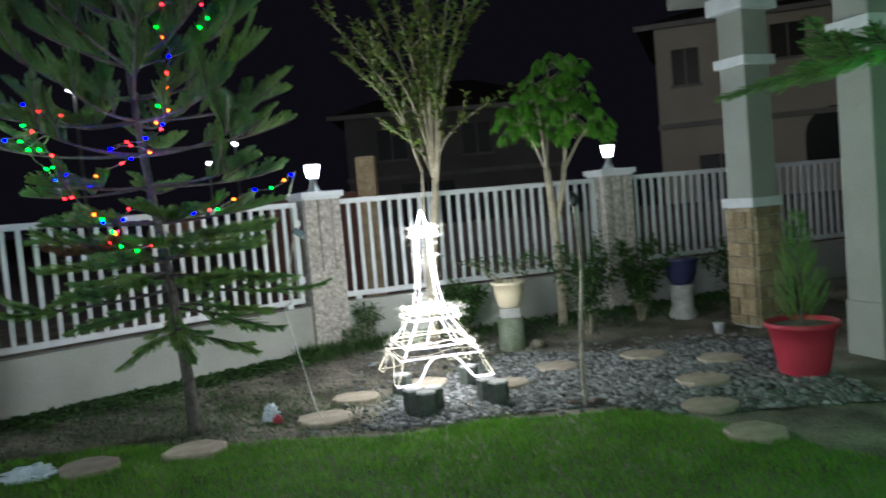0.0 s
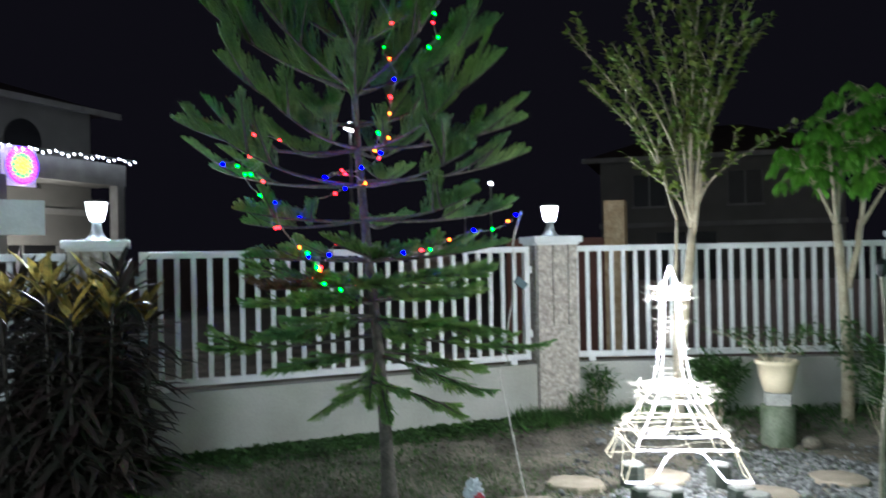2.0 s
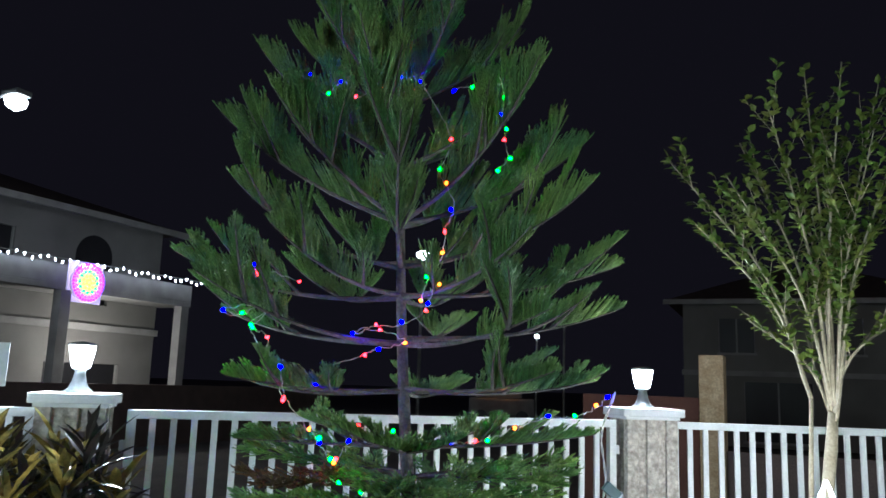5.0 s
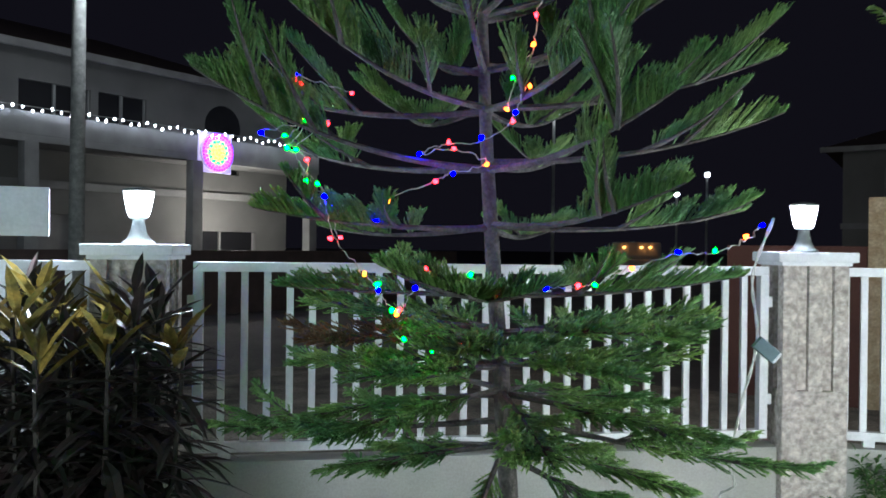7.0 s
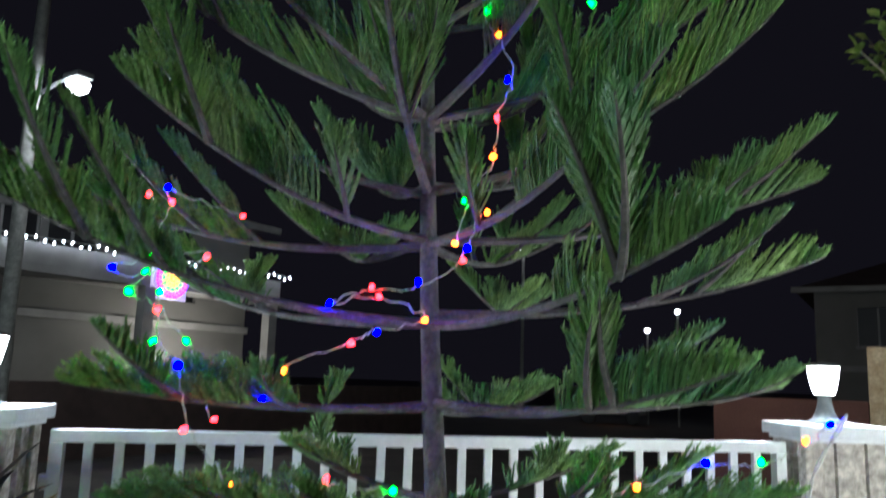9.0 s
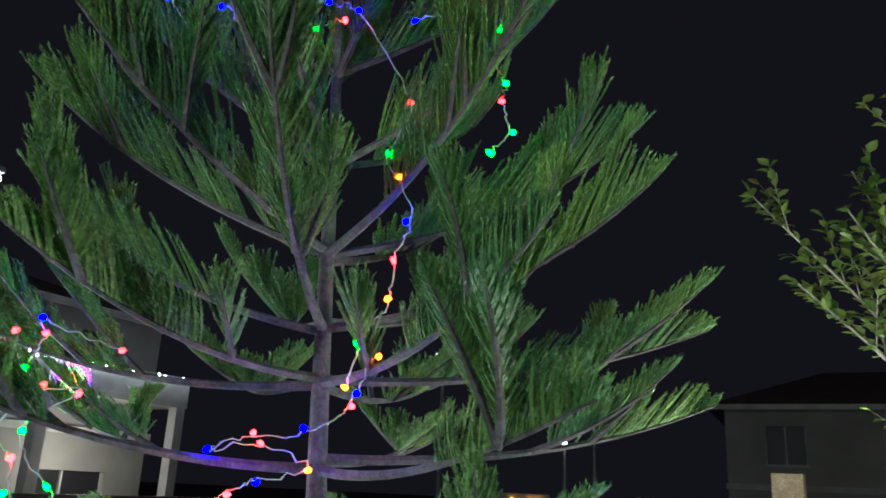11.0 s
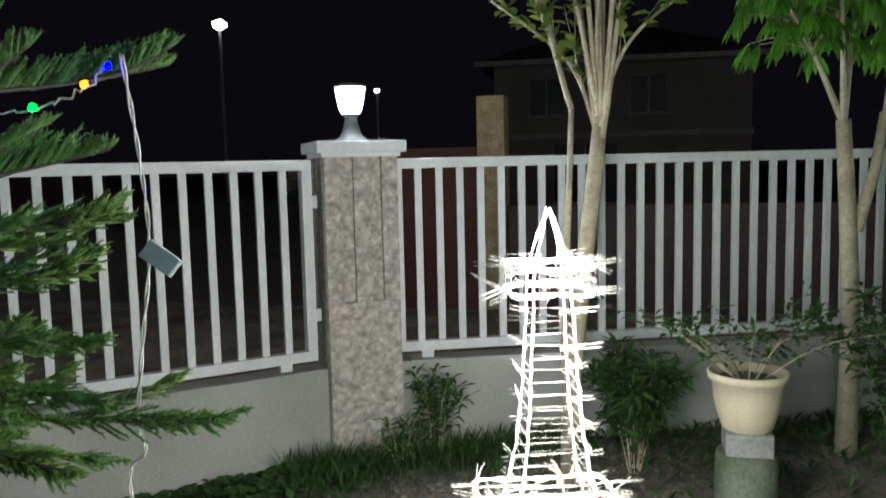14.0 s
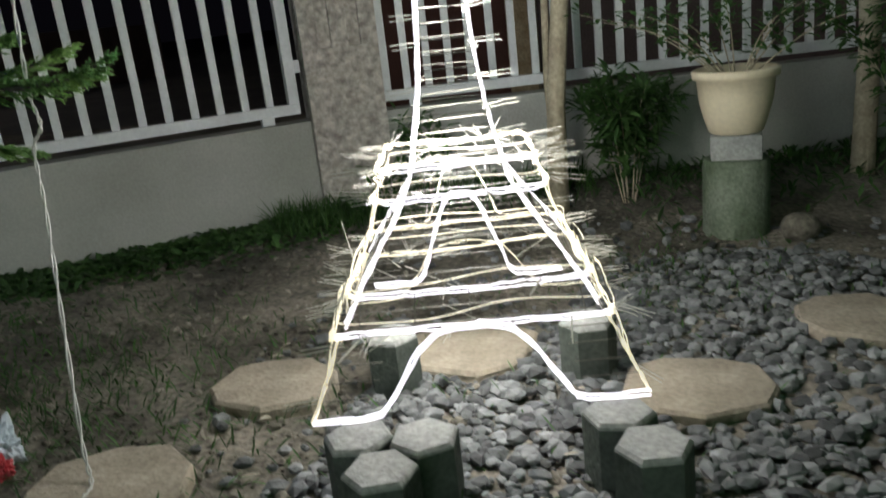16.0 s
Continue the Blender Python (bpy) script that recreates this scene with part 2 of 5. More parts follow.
def ground_z(x, y):
    """Height of the garden: it climbs a little towards the fence."""
    best = 9.0
    for a, b in ((PILLAR_L, PILLAR_A), (PILLAR_A, PILLAR_B), (PILLAR_B, PILLAR_D)):
        d = Vector((b.x - a.x, b.y - a.y)).normalized()
        best = min(best, (x - a.x) * d.y - (y - a.y) * d.x)
    k = max(0.0, min(1.0, 1 - best / 1.6))
    return 0.09 * k * k * (3 - 2 * k)


class Soup:
    """Plain lists of vertices and faces, for meshes with many small pieces."""

    def __init__(self):
        self.v, self.f = [], []

    def tri(self, a, b, c):
        i = len(self.v)
        self.v += [tuple(a), tuple(b), tuple(c)]
        self.f.append((i, i + 1, i + 2))

    def leaf(self, base, way, up, length, width, fold=0.2, droop=0.0):
        way = way.normalized()
        side = way.cross(up)
        side = side.normalized() if side.length > 1e-4 else way.orthogonal().normalized()
        nor = side.cross(way)
        mid = base + way * length * 0.4 - nor * droop * length * 0.25
        far = base + way * length * 0.72 - nor * droop * length * 0.6
        end = base + way * length - nor * droop * length
        w, lift = side * width / 2, nor * fold * width
        i = len(self.v)
        self.v += [tuple(p) for p in (base, mid, far, end, mid + w + lift, mid - w + lift, far + 0.75 * w + lift, far - 0.75 * w + lift)]
        self.f += [(i, i + 1, i + 4), (i + 1, i + 2, i + 6, i + 4), (i + 2, i + 3, i + 6), (i, i + 5, i + 1), (i + 1, i + 5, i + 7, i + 2), (i + 2, i + 7, i + 3)]

    def tube(self, pts, radii, n=5):
        side, start = None, len(self.v)
        for k, p in enumerate(pts):
            d = (pts[min(k + 1, len(pts) - 1)] - pts[max(k - 1, 0)]).normalized()
            if side is None:
                side = d.orthogonal().normalized()
            side = (side - d * side.dot(d)).normalized()
            up = d.cross(side)
            r = radii[k] if isinstance(radii, (list, tuple)) else radii
            for q in range(n):
                a = 2 * math.pi * q / n
                self.v.append(tuple(p + r * (math.cos(a) * side + math.sin(a) * up)))
        for k in range(len(pts) - 1):
            for q in range(n):
                a, b = start + k * n + q, start + k * n + (q + 1) % n
                self.f.append((a, b, b + n, a + n))
        self.f.append(tuple(range(start, start + n))[::-1])
        self.f.append(tuple(range(start + (len(pts) - 1) * n, start + len(pts) * n)))

    def stone(self, at, sx, sy, sz, rng):
        """A rounded pebble: a bent icosahedron."""
        i = len(self.v)
        a, c, s = rng.uniform(0, 6.28), 0.5257, 0.8507
        ca, sa = math.cos(a), math.sin(a)
        for x, y, z in ((-c, 0, s), (c, 0, s), (-c, 0, -s), (c, 0, -s), (0, s, c), (0, s, -c), (0, -s, c), (0, -s, -c), (s, c, 0), (-s, c, 0), (s, -c, 0), (-s, -c, 0)):
            k = rng.uniform(0.75, 1.15)
            x, y, z = x * sx * k, y * sy * k, z * sz * k
            self.v.append((at[0] + ca * x - sa * y, at[1] + sa * x + ca * y, at[2] + z))
        for f in ((0, 4, 1), (0, 9, 4), (9, 5, 4), (4, 5, 8), (4, 8, 1), (8, 10, 1), (8, 3, 10), (5, 3, 8), (5, 2, 3), (2, 7, 3), (7, 10, 3), (7, 6, 10), (7, 11, 6), (11, 0, 6), (0, 1, 6), (6, 1, 10), (9, 0, 11), (9, 11, 2), (9, 2, 5), (7, 2, 11)):
            self.f.append(tuple(i + q for q in f[::-1]))

    def mesh(self, name, mat, smooth=False):
        me = bpy.data.meshes.new(name)
        me.from_pydata(self.v, [], self.f)
        me.materials.append(mat)
        if smooth:
            me.polygons.foreach_set("use_smooth", [True] * len(me.polygons))
        return me


# ---- ground ----
def garden():
    bm = bmesh.new()
    n = 150
    xs = [-8 + 15 * i / n for i in range(n + 1)]
    ys = [-3 + 16 * j / n for j in range(n + 1)]
    grid = []
    for y in ys:
        row = []
        for x in xs:
            z = ground_z(x, y)
            edge = min(1, max(0, (y - 5.9) * 2))
            z += edge * 0.018 * noise.noise(Vector((x * 2.3, y * 2.3, 0))) + edge * 0.008 * noise.noise(Vector((x * 9, y * 9, 4)))
            row.append(bm.verts.new((x, y, z)))
        grid.append(row)
    for a, b in zip(grid, grid[1:]):
        for i in range(n):
            bm.faces.new((a[i], a[i + 1], b[i + 1], b[i]))
    single("ground", bm, SOIL, "bare dark garden soil", "ground", smooth=True, kind="structure")
    far = bmesh.new()
    v = [far.verts.new(p) for p in ((-400, -400, -0.05), (400, -400, -0.05), (400, 400, -0.05), (-400, 400, -0.05))]
    far.faces.new(v)
    single("road", far, ROAD, "dark street and land beyond the fence", "road", kind="structure")


garden()


def in_lawn(x, y):
    edge = 6.32 + 0.10 * math.sin(x * 1.7) + 0.05 * math.sin(x * 5.1 + 1)
    edge -= 0.9 * max(0, x - 0.95) ** 1.2
    edge -= 0.25 * max(0, -x - 2.0)
    return y < edge


def lawn():
    """Short turf: one mesh of blades."""
    rng = np.random.default_rng(3)
    verts, faces = [], []
    count = 0
    while count < 130000:
        x, y = rng.uniform(-3.6, 3.4), 6.6 - 4.6 * rng.random() ** 1.6
        if not in_lawn(x, y):
            continue
        a, h = rng.uniform(0, 6.283), rng.uniform(0.02, 0.05)
        w = rng.uniform(0.0022, 0.0045)
        lx, ly = rng.normal(0, 0.014, 2)
        z = ground_z(x, y) - 0.004
        dx, dy = w * math.cos(a), w * math.sin(a)
        i = len(verts)
        verts += [(x - dx, y - dy, z), (x + dx, y + dy, z), (x + lx, y + ly, z + h)]
        faces.append((i, i + 1, i + 2))
        count += 1
    me = bpy.data.meshes.new("lawn")
    me.from_pydata(verts, [], faces)
    me.materials.append(GRASS)
    tagged(new("lawn", me), "short bright green lawn turf", "grass", kind="stuff")


lawn()


# ---- fence ----
def low_wall(name, a, b, gap):
    m, length = along(a, b)
    bm = cube((gap, -0.075, -0.1), (length - gap, 0.075, RAIL_LOW - 0.035), 0.008)
    single(name, bm, WALL, "low grey plastered garden wall under the railing", "wall", m, kind="structure")


def fence_panel(a, b, gap, step, gap2=None):
    """White tube railing with standing bars, on short feet over the wall."""
    m, length = along(a, b)
    ob = thing("fence_panel", "white painted steel railing with upright bars on a low wall", "fence", group="railing panels")
    ob.matrix_basis = m
    x0, x1 = gap, length - (gap2 or gap)
    part("top_rail", cube((x0, -0.025, RAIL_TOP - 0.05), (x1, 0.025, RAIL_TOP), 0.005), RAIL, ob)
    part("bottom_rail", cube((x0, -0.025, RAIL_LOW), (x1, 0.025, RAIL_LOW + 0.05), 0.005), RAIL, ob)
    post = finish("end_post", cube((0, -0.025, RAIL_LOW + 0.05), (0.05, 0.025, RAIL_TOP - 0.05), 0.004), RAIL)
    for x in (x0, x1 - 0.05):
        part("end_post", post, RAIL, ob).location = (x, 0, 0)
    bar = finish("bar", cube((-0.018, -0.012, RAIL_LOW + 0.05), (0.018, 0.012, RAIL_TOP - 0.05), 0.003), RAIL)
    n = round((x1 - x0) / step)
    for i in range(1, n):
        part("bar", bar, RAIL, ob).location = (x0 + 0.025 + (x1 - x0 - 0.05) * i / n, 0, 0)
    foot = finish("foot", cube((-0.03, -0.02, RAIL_LOW - 0.04), (0.03, 0.02, RAIL_LOW), 0.003), RAIL)
    for x in (x0 + 0.16, x1 - 0.16):
        part("foot", foot, RAIL, ob).location = (x, 0, 0)
    hinge = finish("bracket", cube((-0.03, -0.015, -0.03), (0.0, 0.015, 0.03), 0.004), RAIL)
    for x in (x0, x1 + 0.03):
        for z in (RAIL_LOW + 0.22, RAIL_TOP - 0.2):
            part("bracket", hinge, RAIL, ob).location = (x, 0, z)
    return ob


def pillar_mesh():
    """Square pier with upright grooves in its upper half."""
    bm = bmesh.new()
    h, top = 0.178, CAP_Z - 0.07
    box(bm, (-h, -h, -0.1), (h, h, 0.87), 0.012)
    box(bm, (-h + 0.03, -h + 0.03, 0.87), (h - 0.03, h - 0.03, top))
    for sx in (-1, 0, 1):
        for q in range(4):
            box(bm, (sx * 0.137 - 0.039, -h, 0.868), (sx * 0.137 + 0.039, -h + 0.034, top), 0.006, Matrix.Rotation(q * math.pi / 2, 4, "Z"))
    return finish("shaft", bm, AGGREGATE)


SHAFT = pillar_mesh()


def pillar(at, turn):
    ob = thing("gate_pillar", "pebble-washed concrete fence pillar with grooves and a white cap", "pillar", (at.x, at.y, 0), turn, "fence pillars")
    part("shaft", SHAFT, AGGREGATE, ob)
    bm = bmesh.new()
    box(bm, (-0.215, -0.215, CAP_Z - 0.055), (0.215, 0.215, CAP_Z), 0.008)
    box(bm, (-0.19, -0.19, CAP_Z - 0.075), (0.19, 0.19, CAP_Z - 0.055))
    part("cap", bm, CAP, ob, "white painted cap")


def pillar_lamp(at):
    ob = thing("pillar_lamp", "lit frosted glass lantern on a grey stem atop a pillar", "lamp", (at.x, at.y, CAP_Z), 20, "pillar lamps")
    part("base", lathe(bmesh.new(), [(0.08, 0), (0.078, 0.01), (0.056, 0.026), (0.04, 0.06), (0.031, 0.1), (0.029, 0.122), (0.042, 0.13), (0.045, 0.136)], 24), LAMP_BODY, ob, smooth=True)
    glass = part("glass", lathe(bmesh.new(), [(0.045, 0.136), (0.054, 0.156), (0.065, 0.205), (0.073, 0.258), (0.072, 0.263)], 8), LAMP_GLASS, ob, "glowing white glass")
    glass.visible_shadow = False
    part("lid", lathe(bmesh.new(), [(0.079, 0.263), (0.08, 0.27), (0.055, 0.279), (0.02, 0.284), (0.004, 0.287)], 20), LAMP_BODY, ob, smooth=True)


def turn_of(a, b):
    return math.degrees(math.atan2(b.y - a.y, b.x - a.x))


PILLAR_M = Vector((PILLAR_L.x - 2.6, PILLAR_L.y - 2.3, 0))
CHAIN = [PILLAR_M, PILLAR_L, PILLAR_A, PILLAR_B, PILLAR_D]
for i, (a, b) in enumerate(zip(CHAIN, CHAIN[1:])):
    low_wall("wall_" + "west north_west north north_east".split()[i], a, b, 0.17)
    fence_panel(a, b, 0.27 if i == 1 else 0.19, 0.117 if i == 1 else 0.107, 0.225 if i == 1 else 0.2)
for p, t in ((PILLAR_M, 41), (PILLAR_L, 41), (PILLAR_A, 33), (PILLAR_B, 20), (PILLAR_D, 20)):
    pillar(p, t)
for p in (PILLAR_L, PILLAR_A, PILLAR_B):
    pillar_lamp(p)


# ---- the lit tower on its concrete blocks ----
def tower():
    """Wire lattice with light rope along its edges and cut cable ties all over."""
    ob = thing("light_tower", "lattice tower of wire wrapped in glowing white light rope", "light decoration", TOWER_AT, TOWER_TURN)

    def strands(name, pts, n, count=3, spread=0.006):
        s = Soup()
        for j in range(count):
            s.tube([p + Vector((rnd(-1, 1), rnd(-1, 1), rnd(-1, 1))) * spread for p in curve_points(pts, n)], rnd(0.0011, 0.0017), 4)
        part(name, s.mesh(name, LED_DIM), LED_DIM, ob, "dim strands of light string")

    def rope(name, pts, r=0.0046, n=1):
        line = curve_points(pts, n) if n > 1 else [Vector(p) for p in pts]
        fine = [line[0]]
        for a, b in zip(line, line[1:]):
            m = max(1, int((b - a).length / 0.022))
            fine += [a.lerp(b, (i + 1) / m) for i in range(m)]
        s = Soup()
        for side in (-1, 1):
            s.tube([p + Vector((rnd(-1, 1), rnd(-1, 1), rnd(-1, 1) + side * 2.0)) * 0.0022 for p in fine], 0.5 * r, 5)
        part(name, s.mesh(name, LED_WHITE), LED_WHITE, ob)

    def ring(name, h, z, r=0.0046):
        """A square hoop: full rope along its front, finer dim strands on the other sides."""
        k = 0.03 if h > 0.15 else 0.045
        for q in range(4):
            m = Matrix.Rotation(q * math.pi / 2, 3, "Z")
            side = [m @ Vector(p) for p in ((-h + 0.3 * k, -h + 0.3 * k, z), (-h + k, -h, z + rnd(-0.006, 0.006)), (0, -h, z + rnd(-0.008, 0.008)), (h - k, -h, z + rnd(-0.006, 0.006)), (h - 0.3 * k, -h + 0.3 * k, z), (h, -h + k, z))]
            if q == 0 or h < 0.15:
                rope(name, side, r)
                continue
            strands(name, side, 3, 4, 0.007)

    def half(z):
        for (z0, h0), (z1, h1) in zip(PROFILE, PROFILE[1:]):
            if z <= z1:
                return h0 + (h1 - h0) * (z - z0) / (z1 - z0)
        return 0.0

    PROFILE = [(0.015, 0.355), (0.19, 0.27), (0.27, 0.225), (0.42, 0.125), (0.5, 0.1), (0.63, 0.075), (0.8, 0.058), (1.02, 0.045), (1.1, 0.04), (1.225, 0.004)]
    for name, h, z in (("lower_ring", 0.3, 0.175), ("lower_ring", 0.262, 0.25), ("upper_ring", 0.19, 0.435), ("upper_ring", 0.175, 0.495), ("top_ring", 0.098, 1.03), ("top_ring", 0.098, 1.092)):
        ring(name, h, z)
    wires, ties = Soup(), Soup()
    for k in range(4):
        q = Matrix.Rotation(k * math.pi / 2, 3, "Z")
        leg = [q @ Vector((-h, -h, z)) for z, h in PROFILE]
        rope("leg", leg[1:], 0.0056 if k < 2 else 0.0034, 3)
        s = 0.355
        (rope if k == 0 else strands)("arch", [q @ Vector(p) for p in ((-s, -s, 0.012), (-s + 0.13, -s + 0.004, 0.012), (-s + 0.165, -0.345, 0.035), (-0.115, -0.325, 0.14), (-0.055, -0.318, 0.178), (0.055, -0.318, 0.178), (0.115, -0.325, 0.14), (s - 0.165, -0.345, 0.035), (s - 0.13, -s + 0.004, 0.012), (s, -s, 0.012))], *((0.0056, 4) if k == 0 else (4, 2, 0.004)))
        strands("foot_rope", [q @ Vector(p) for p in ((-s, -s, 0.014), (-0.31, -0.31, 0.11), (-0.285, -0.285, 0.175))], 3, 5, 0.005)
        (rope if k == 0 else strands)("inner_arch", [q @ Vector(p) for p in ((-0.2, -0.245, 0.265), (-0.105, -0.245, 0.268), (-0.08, -0.23, 0.31), (-0.035, -0.195, 0.42), (0, -0.192, 0.437), (0.035, -0.195, 0.42), (0.08, -0.23, 0.31), (0.105, -0.245, 0.268), (0.2, -0.245, 0.265))], *((0.0048, 4) if k == 0 else (4, 2, 0.004)))
        z = 0.05
        while z < 1.0:
            h = half(z)
            a, b = q @ Vector((-h, -h, z)), q @ Vector((h, -h, z + rnd(-0.004, 0.004)))
            if z < 0.17:
                spans = ([a, a + (b - a) * 0.18], [b, b + (a - b) * 0.18])
            else:
                spans = ([a, b],)
            for span in spans:
                rung = Soup()
                rung.tube(span, 0.0014, 4)
                part("rung", rung.mesh("rung", WIRE), WIRE, ob)
            z += 0.032
        for h, z0, z1 in ((0.3, 0.175, 0.25), (0.183, 0.435, 0.495), (0.098, 1.03, 1.092)):
            for u in (-0.8, -0.4, 0.0, 0.4, 0.8):
                wires.tube([q @ Vector((u * h, -h, z0)), q @ Vector((u * h * 0.95, -h * 0.95, z1))], 0.0018, 4)
        for n, h, z in ((8, 0.3, 0.175), (8, 0.262, 0.25), (7, 0.19, 0.435), (7, 0.175, 0.495), (3, 0.098, 1.03), (3, 0.098, 1.092)):
            for i in range(n):
                p = q @ Vector((rnd(-h, h), -h, z))
                way = q @ Vector((rnd(-0.5, 0.5), rnd(-1.2, -0.3), rnd(-0.25, 0.3)))
                p2 = p + way.normalized() * rnd(0.04, 0.1)
                o = Vector((rnd(-0.006, 0.006), rnd(-0.006, 0.006), 0.006))
                ties.tube([p + o, p2 + 1.4 * o], [0.0015, 0.0009], 3)
                ties.tube([p, (p + p2) / 2 + Vector((0, 0, rnd(-0.004, 0.004))), p2], [0.0017, 0.0014, 0.0009], 3)
        for i in range(15):
            z = 0.06 + 0.075 * i + rnd(-0.02, 0.02)
            p = q @ Vector((-half(z), -half(z), z))
            way = (q @ Vector((-1, rnd(-0.5, 0.2), rnd(-0.12, 0.15)))).normalized() * rnd(0.055, 0.105)
            for lift in (0, 0.007):
                ties.tube([p + Vector((0, 0, lift)) - 0.15 * way, p + way * rnd(0.85, 1.0) + Vector((0, 0, lift * 1.6))], [0.0017, 0.001], 3)
    for i in range(40):
        a = rnd(0, 6.28)
        h, z = random.choice(((0.28, 0.2), (0.26, 0.25), (0.17, 0.44), (0.16, 0.49)))
        p = Vector((math.cos(a) * h * rnd(0.6, 1.1), math.sin(a) * h * rnd(0.6, 1.1), z + rnd(-0.03, 0.04)))
        ties.tube([p, p + Vector((rnd(-1, 1), rnd(-1, 1), rnd(-0.3, 0.3))).normalized() * rnd(0.05, 0.14)], [0.0014, 0.0009], 3)
    for h, z in ((0.29, 0.21), (0.26, 0.27), (0.18, 0.47), (0.094, 1.06)):
        loose = Soup()
        c = []
        for q in range(4):
            m = Matrix.Rotation(q * math.pi / 2, 3, "Z")
            c += [m @ Vector((u * h, -h * rnd(0.95, 1.04), z + rnd(-0.016, 0.016))) for u in (-0.9, -0.3, 0.3, 0.9)]
        loose.tube(curve_points(c + [c[0]], 4), 0.0016, 4)
        part("loose_rope", loose.mesh("loose_rope", LED_DIM), LED_DIM, ob, "dim warm light string")
    part("lattice_wire", wires.mesh("lattice_wire", WIRE), WIRE, ob, "thin pale frame wire")["kind"] = "stuff"
    part("cable_tie", ties.mesh("cable_ties", TIE), TIE, ob, "clear cable tie ends sticking out")["kind"] = "stuff"


tower()


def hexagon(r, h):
    return finish("paving_block", lathe(bmesh.new(), [(r - 0.004, 0), (r, 0.006), (r, h - 0.014), (r - 0.003, h - 0.012)], 6), SHADED_BLOCK)


def lit_top(r, h):
    return finish("lit_top", lathe(bmesh.new(), [(r - 0.006, h - 0.02), (r - 0.001, h - 0.012), (r - 0.002, h - 0.007), (r - 0.009, h)], 6), BLOCK)


# sides coloured as in shade, tops pale as if lit from above
HEX, HEX_TOP = hexagon(0.076, 0.17), lit_top(0.076, 0.17)
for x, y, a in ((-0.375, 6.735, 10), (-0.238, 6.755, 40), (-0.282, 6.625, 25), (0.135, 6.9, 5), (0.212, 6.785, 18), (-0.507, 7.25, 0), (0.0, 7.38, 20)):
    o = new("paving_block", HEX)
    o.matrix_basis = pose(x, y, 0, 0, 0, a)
    part("lit_top", HEX_TOP, None, o, "pale top face, as lit from above")
    tagged(o, "hexagonal concrete block with shade painted on its sides and a pale lit top", "concrete block", "blocks under the tower")


# ---- the decorated pine ----
PINE = Vector((-1.87, 6.58, 0))


def trunk_at(z):
    return PINE + Vector((-0.098 * z + 0.012 * math.sin(2.2 * z), 0.05 * z + 0.004 * math.sin(3 * z), z))


def pine_branch(wood, green, base, azimuth, length, rise0, rise1, bare, spread, lift):
    """One limb: a stem that bends from rise0 to rise1, with two ranks of needled shoots."""
    a = radians(azimuth)
    out = Vector((math.cos(a), math.sin(a), 0))
    lat = Vector((-math.sin(a), math.cos(a), 0))
    pts, p, n = [base], base.copy(), 14
    swing = rnd(-0.25, 0.25)
    for i in range(n):
        u = (i + 0.5) / n
        e = radians(rise0 + (rise1 - rise0) * u ** 1.3)
        d = (out * math.cos(e) + lat * swing * (u - 0.4) + Vector((0, 0, math.sin(e)))).normalized()
        p = p + d * length / n
        pts.append(p.copy())
    wood.tube(pts, [0.013 * (1 - 0.8 * i / n) * (0.6 + 0.5 * length) for i in range(n + 1)], 5)
    shoots = int((112 if lift > 0.4 else 94) * (1 - bare) * length / 0.9) + 10
    phase = rnd(0, 50)
    for i in range(shoots):
        u = bare + (1 - bare) * (i + rnd(0, 0.8)) / shoots
        k = min(n - 1, int(u * n))
        at = pts[k].lerp(pts[k + 1], u * n - k)
        d = (pts[k + 1] - pts[k]).normalized()
        v = (u - bare) / (1 - bare)
        size = spread * (0.75 + 0.35 * v) * (1.0 if v < 0.62 else max(0.22, 1.0 - 2.1 * (v - 0.62)))
        for s in (-1, 1):
            if random.random() < 0.1 or noise.noise(Vector((u * 9, s * 3, phase))) > 0.34:
                continue
            if lift > 0.4:
                way = d * (0.5 + 0.35 * v + rnd(-0.1, 0.1)) + lat * s * rnd(0.15, 0.8) + Vector((0, 0, lift * 0.9 + rnd(-0.1, 0.15)))
            else:
                way = d * rnd(0.65, 0.9) + lat * s * rnd(0.2, 0.75) + Vector((0, 0, lift + rnd(-0.45, 0.4)))
            needle_shoot(green, at, way.normalized(), size * rnd(0.6, 1.1), d, lift)
    needle_shoot(green, pts[-2], (pts[-1] - pts[-2]).normalized(), spread * 0.55, d, lift)
    if length > 0.5:
        for s in (-1, 1, -1, 1):
            k = int(n * rnd(max(0.3, bare - 0.12), 0.85))
            pine_branch(wood, green, pts[k], azimuth + s * rnd(20, 60), length * rnd(0.22, 0.4), rise1 + rnd(-8, 16), rise1 + 20, 0.15, spread * 0.7, lift)


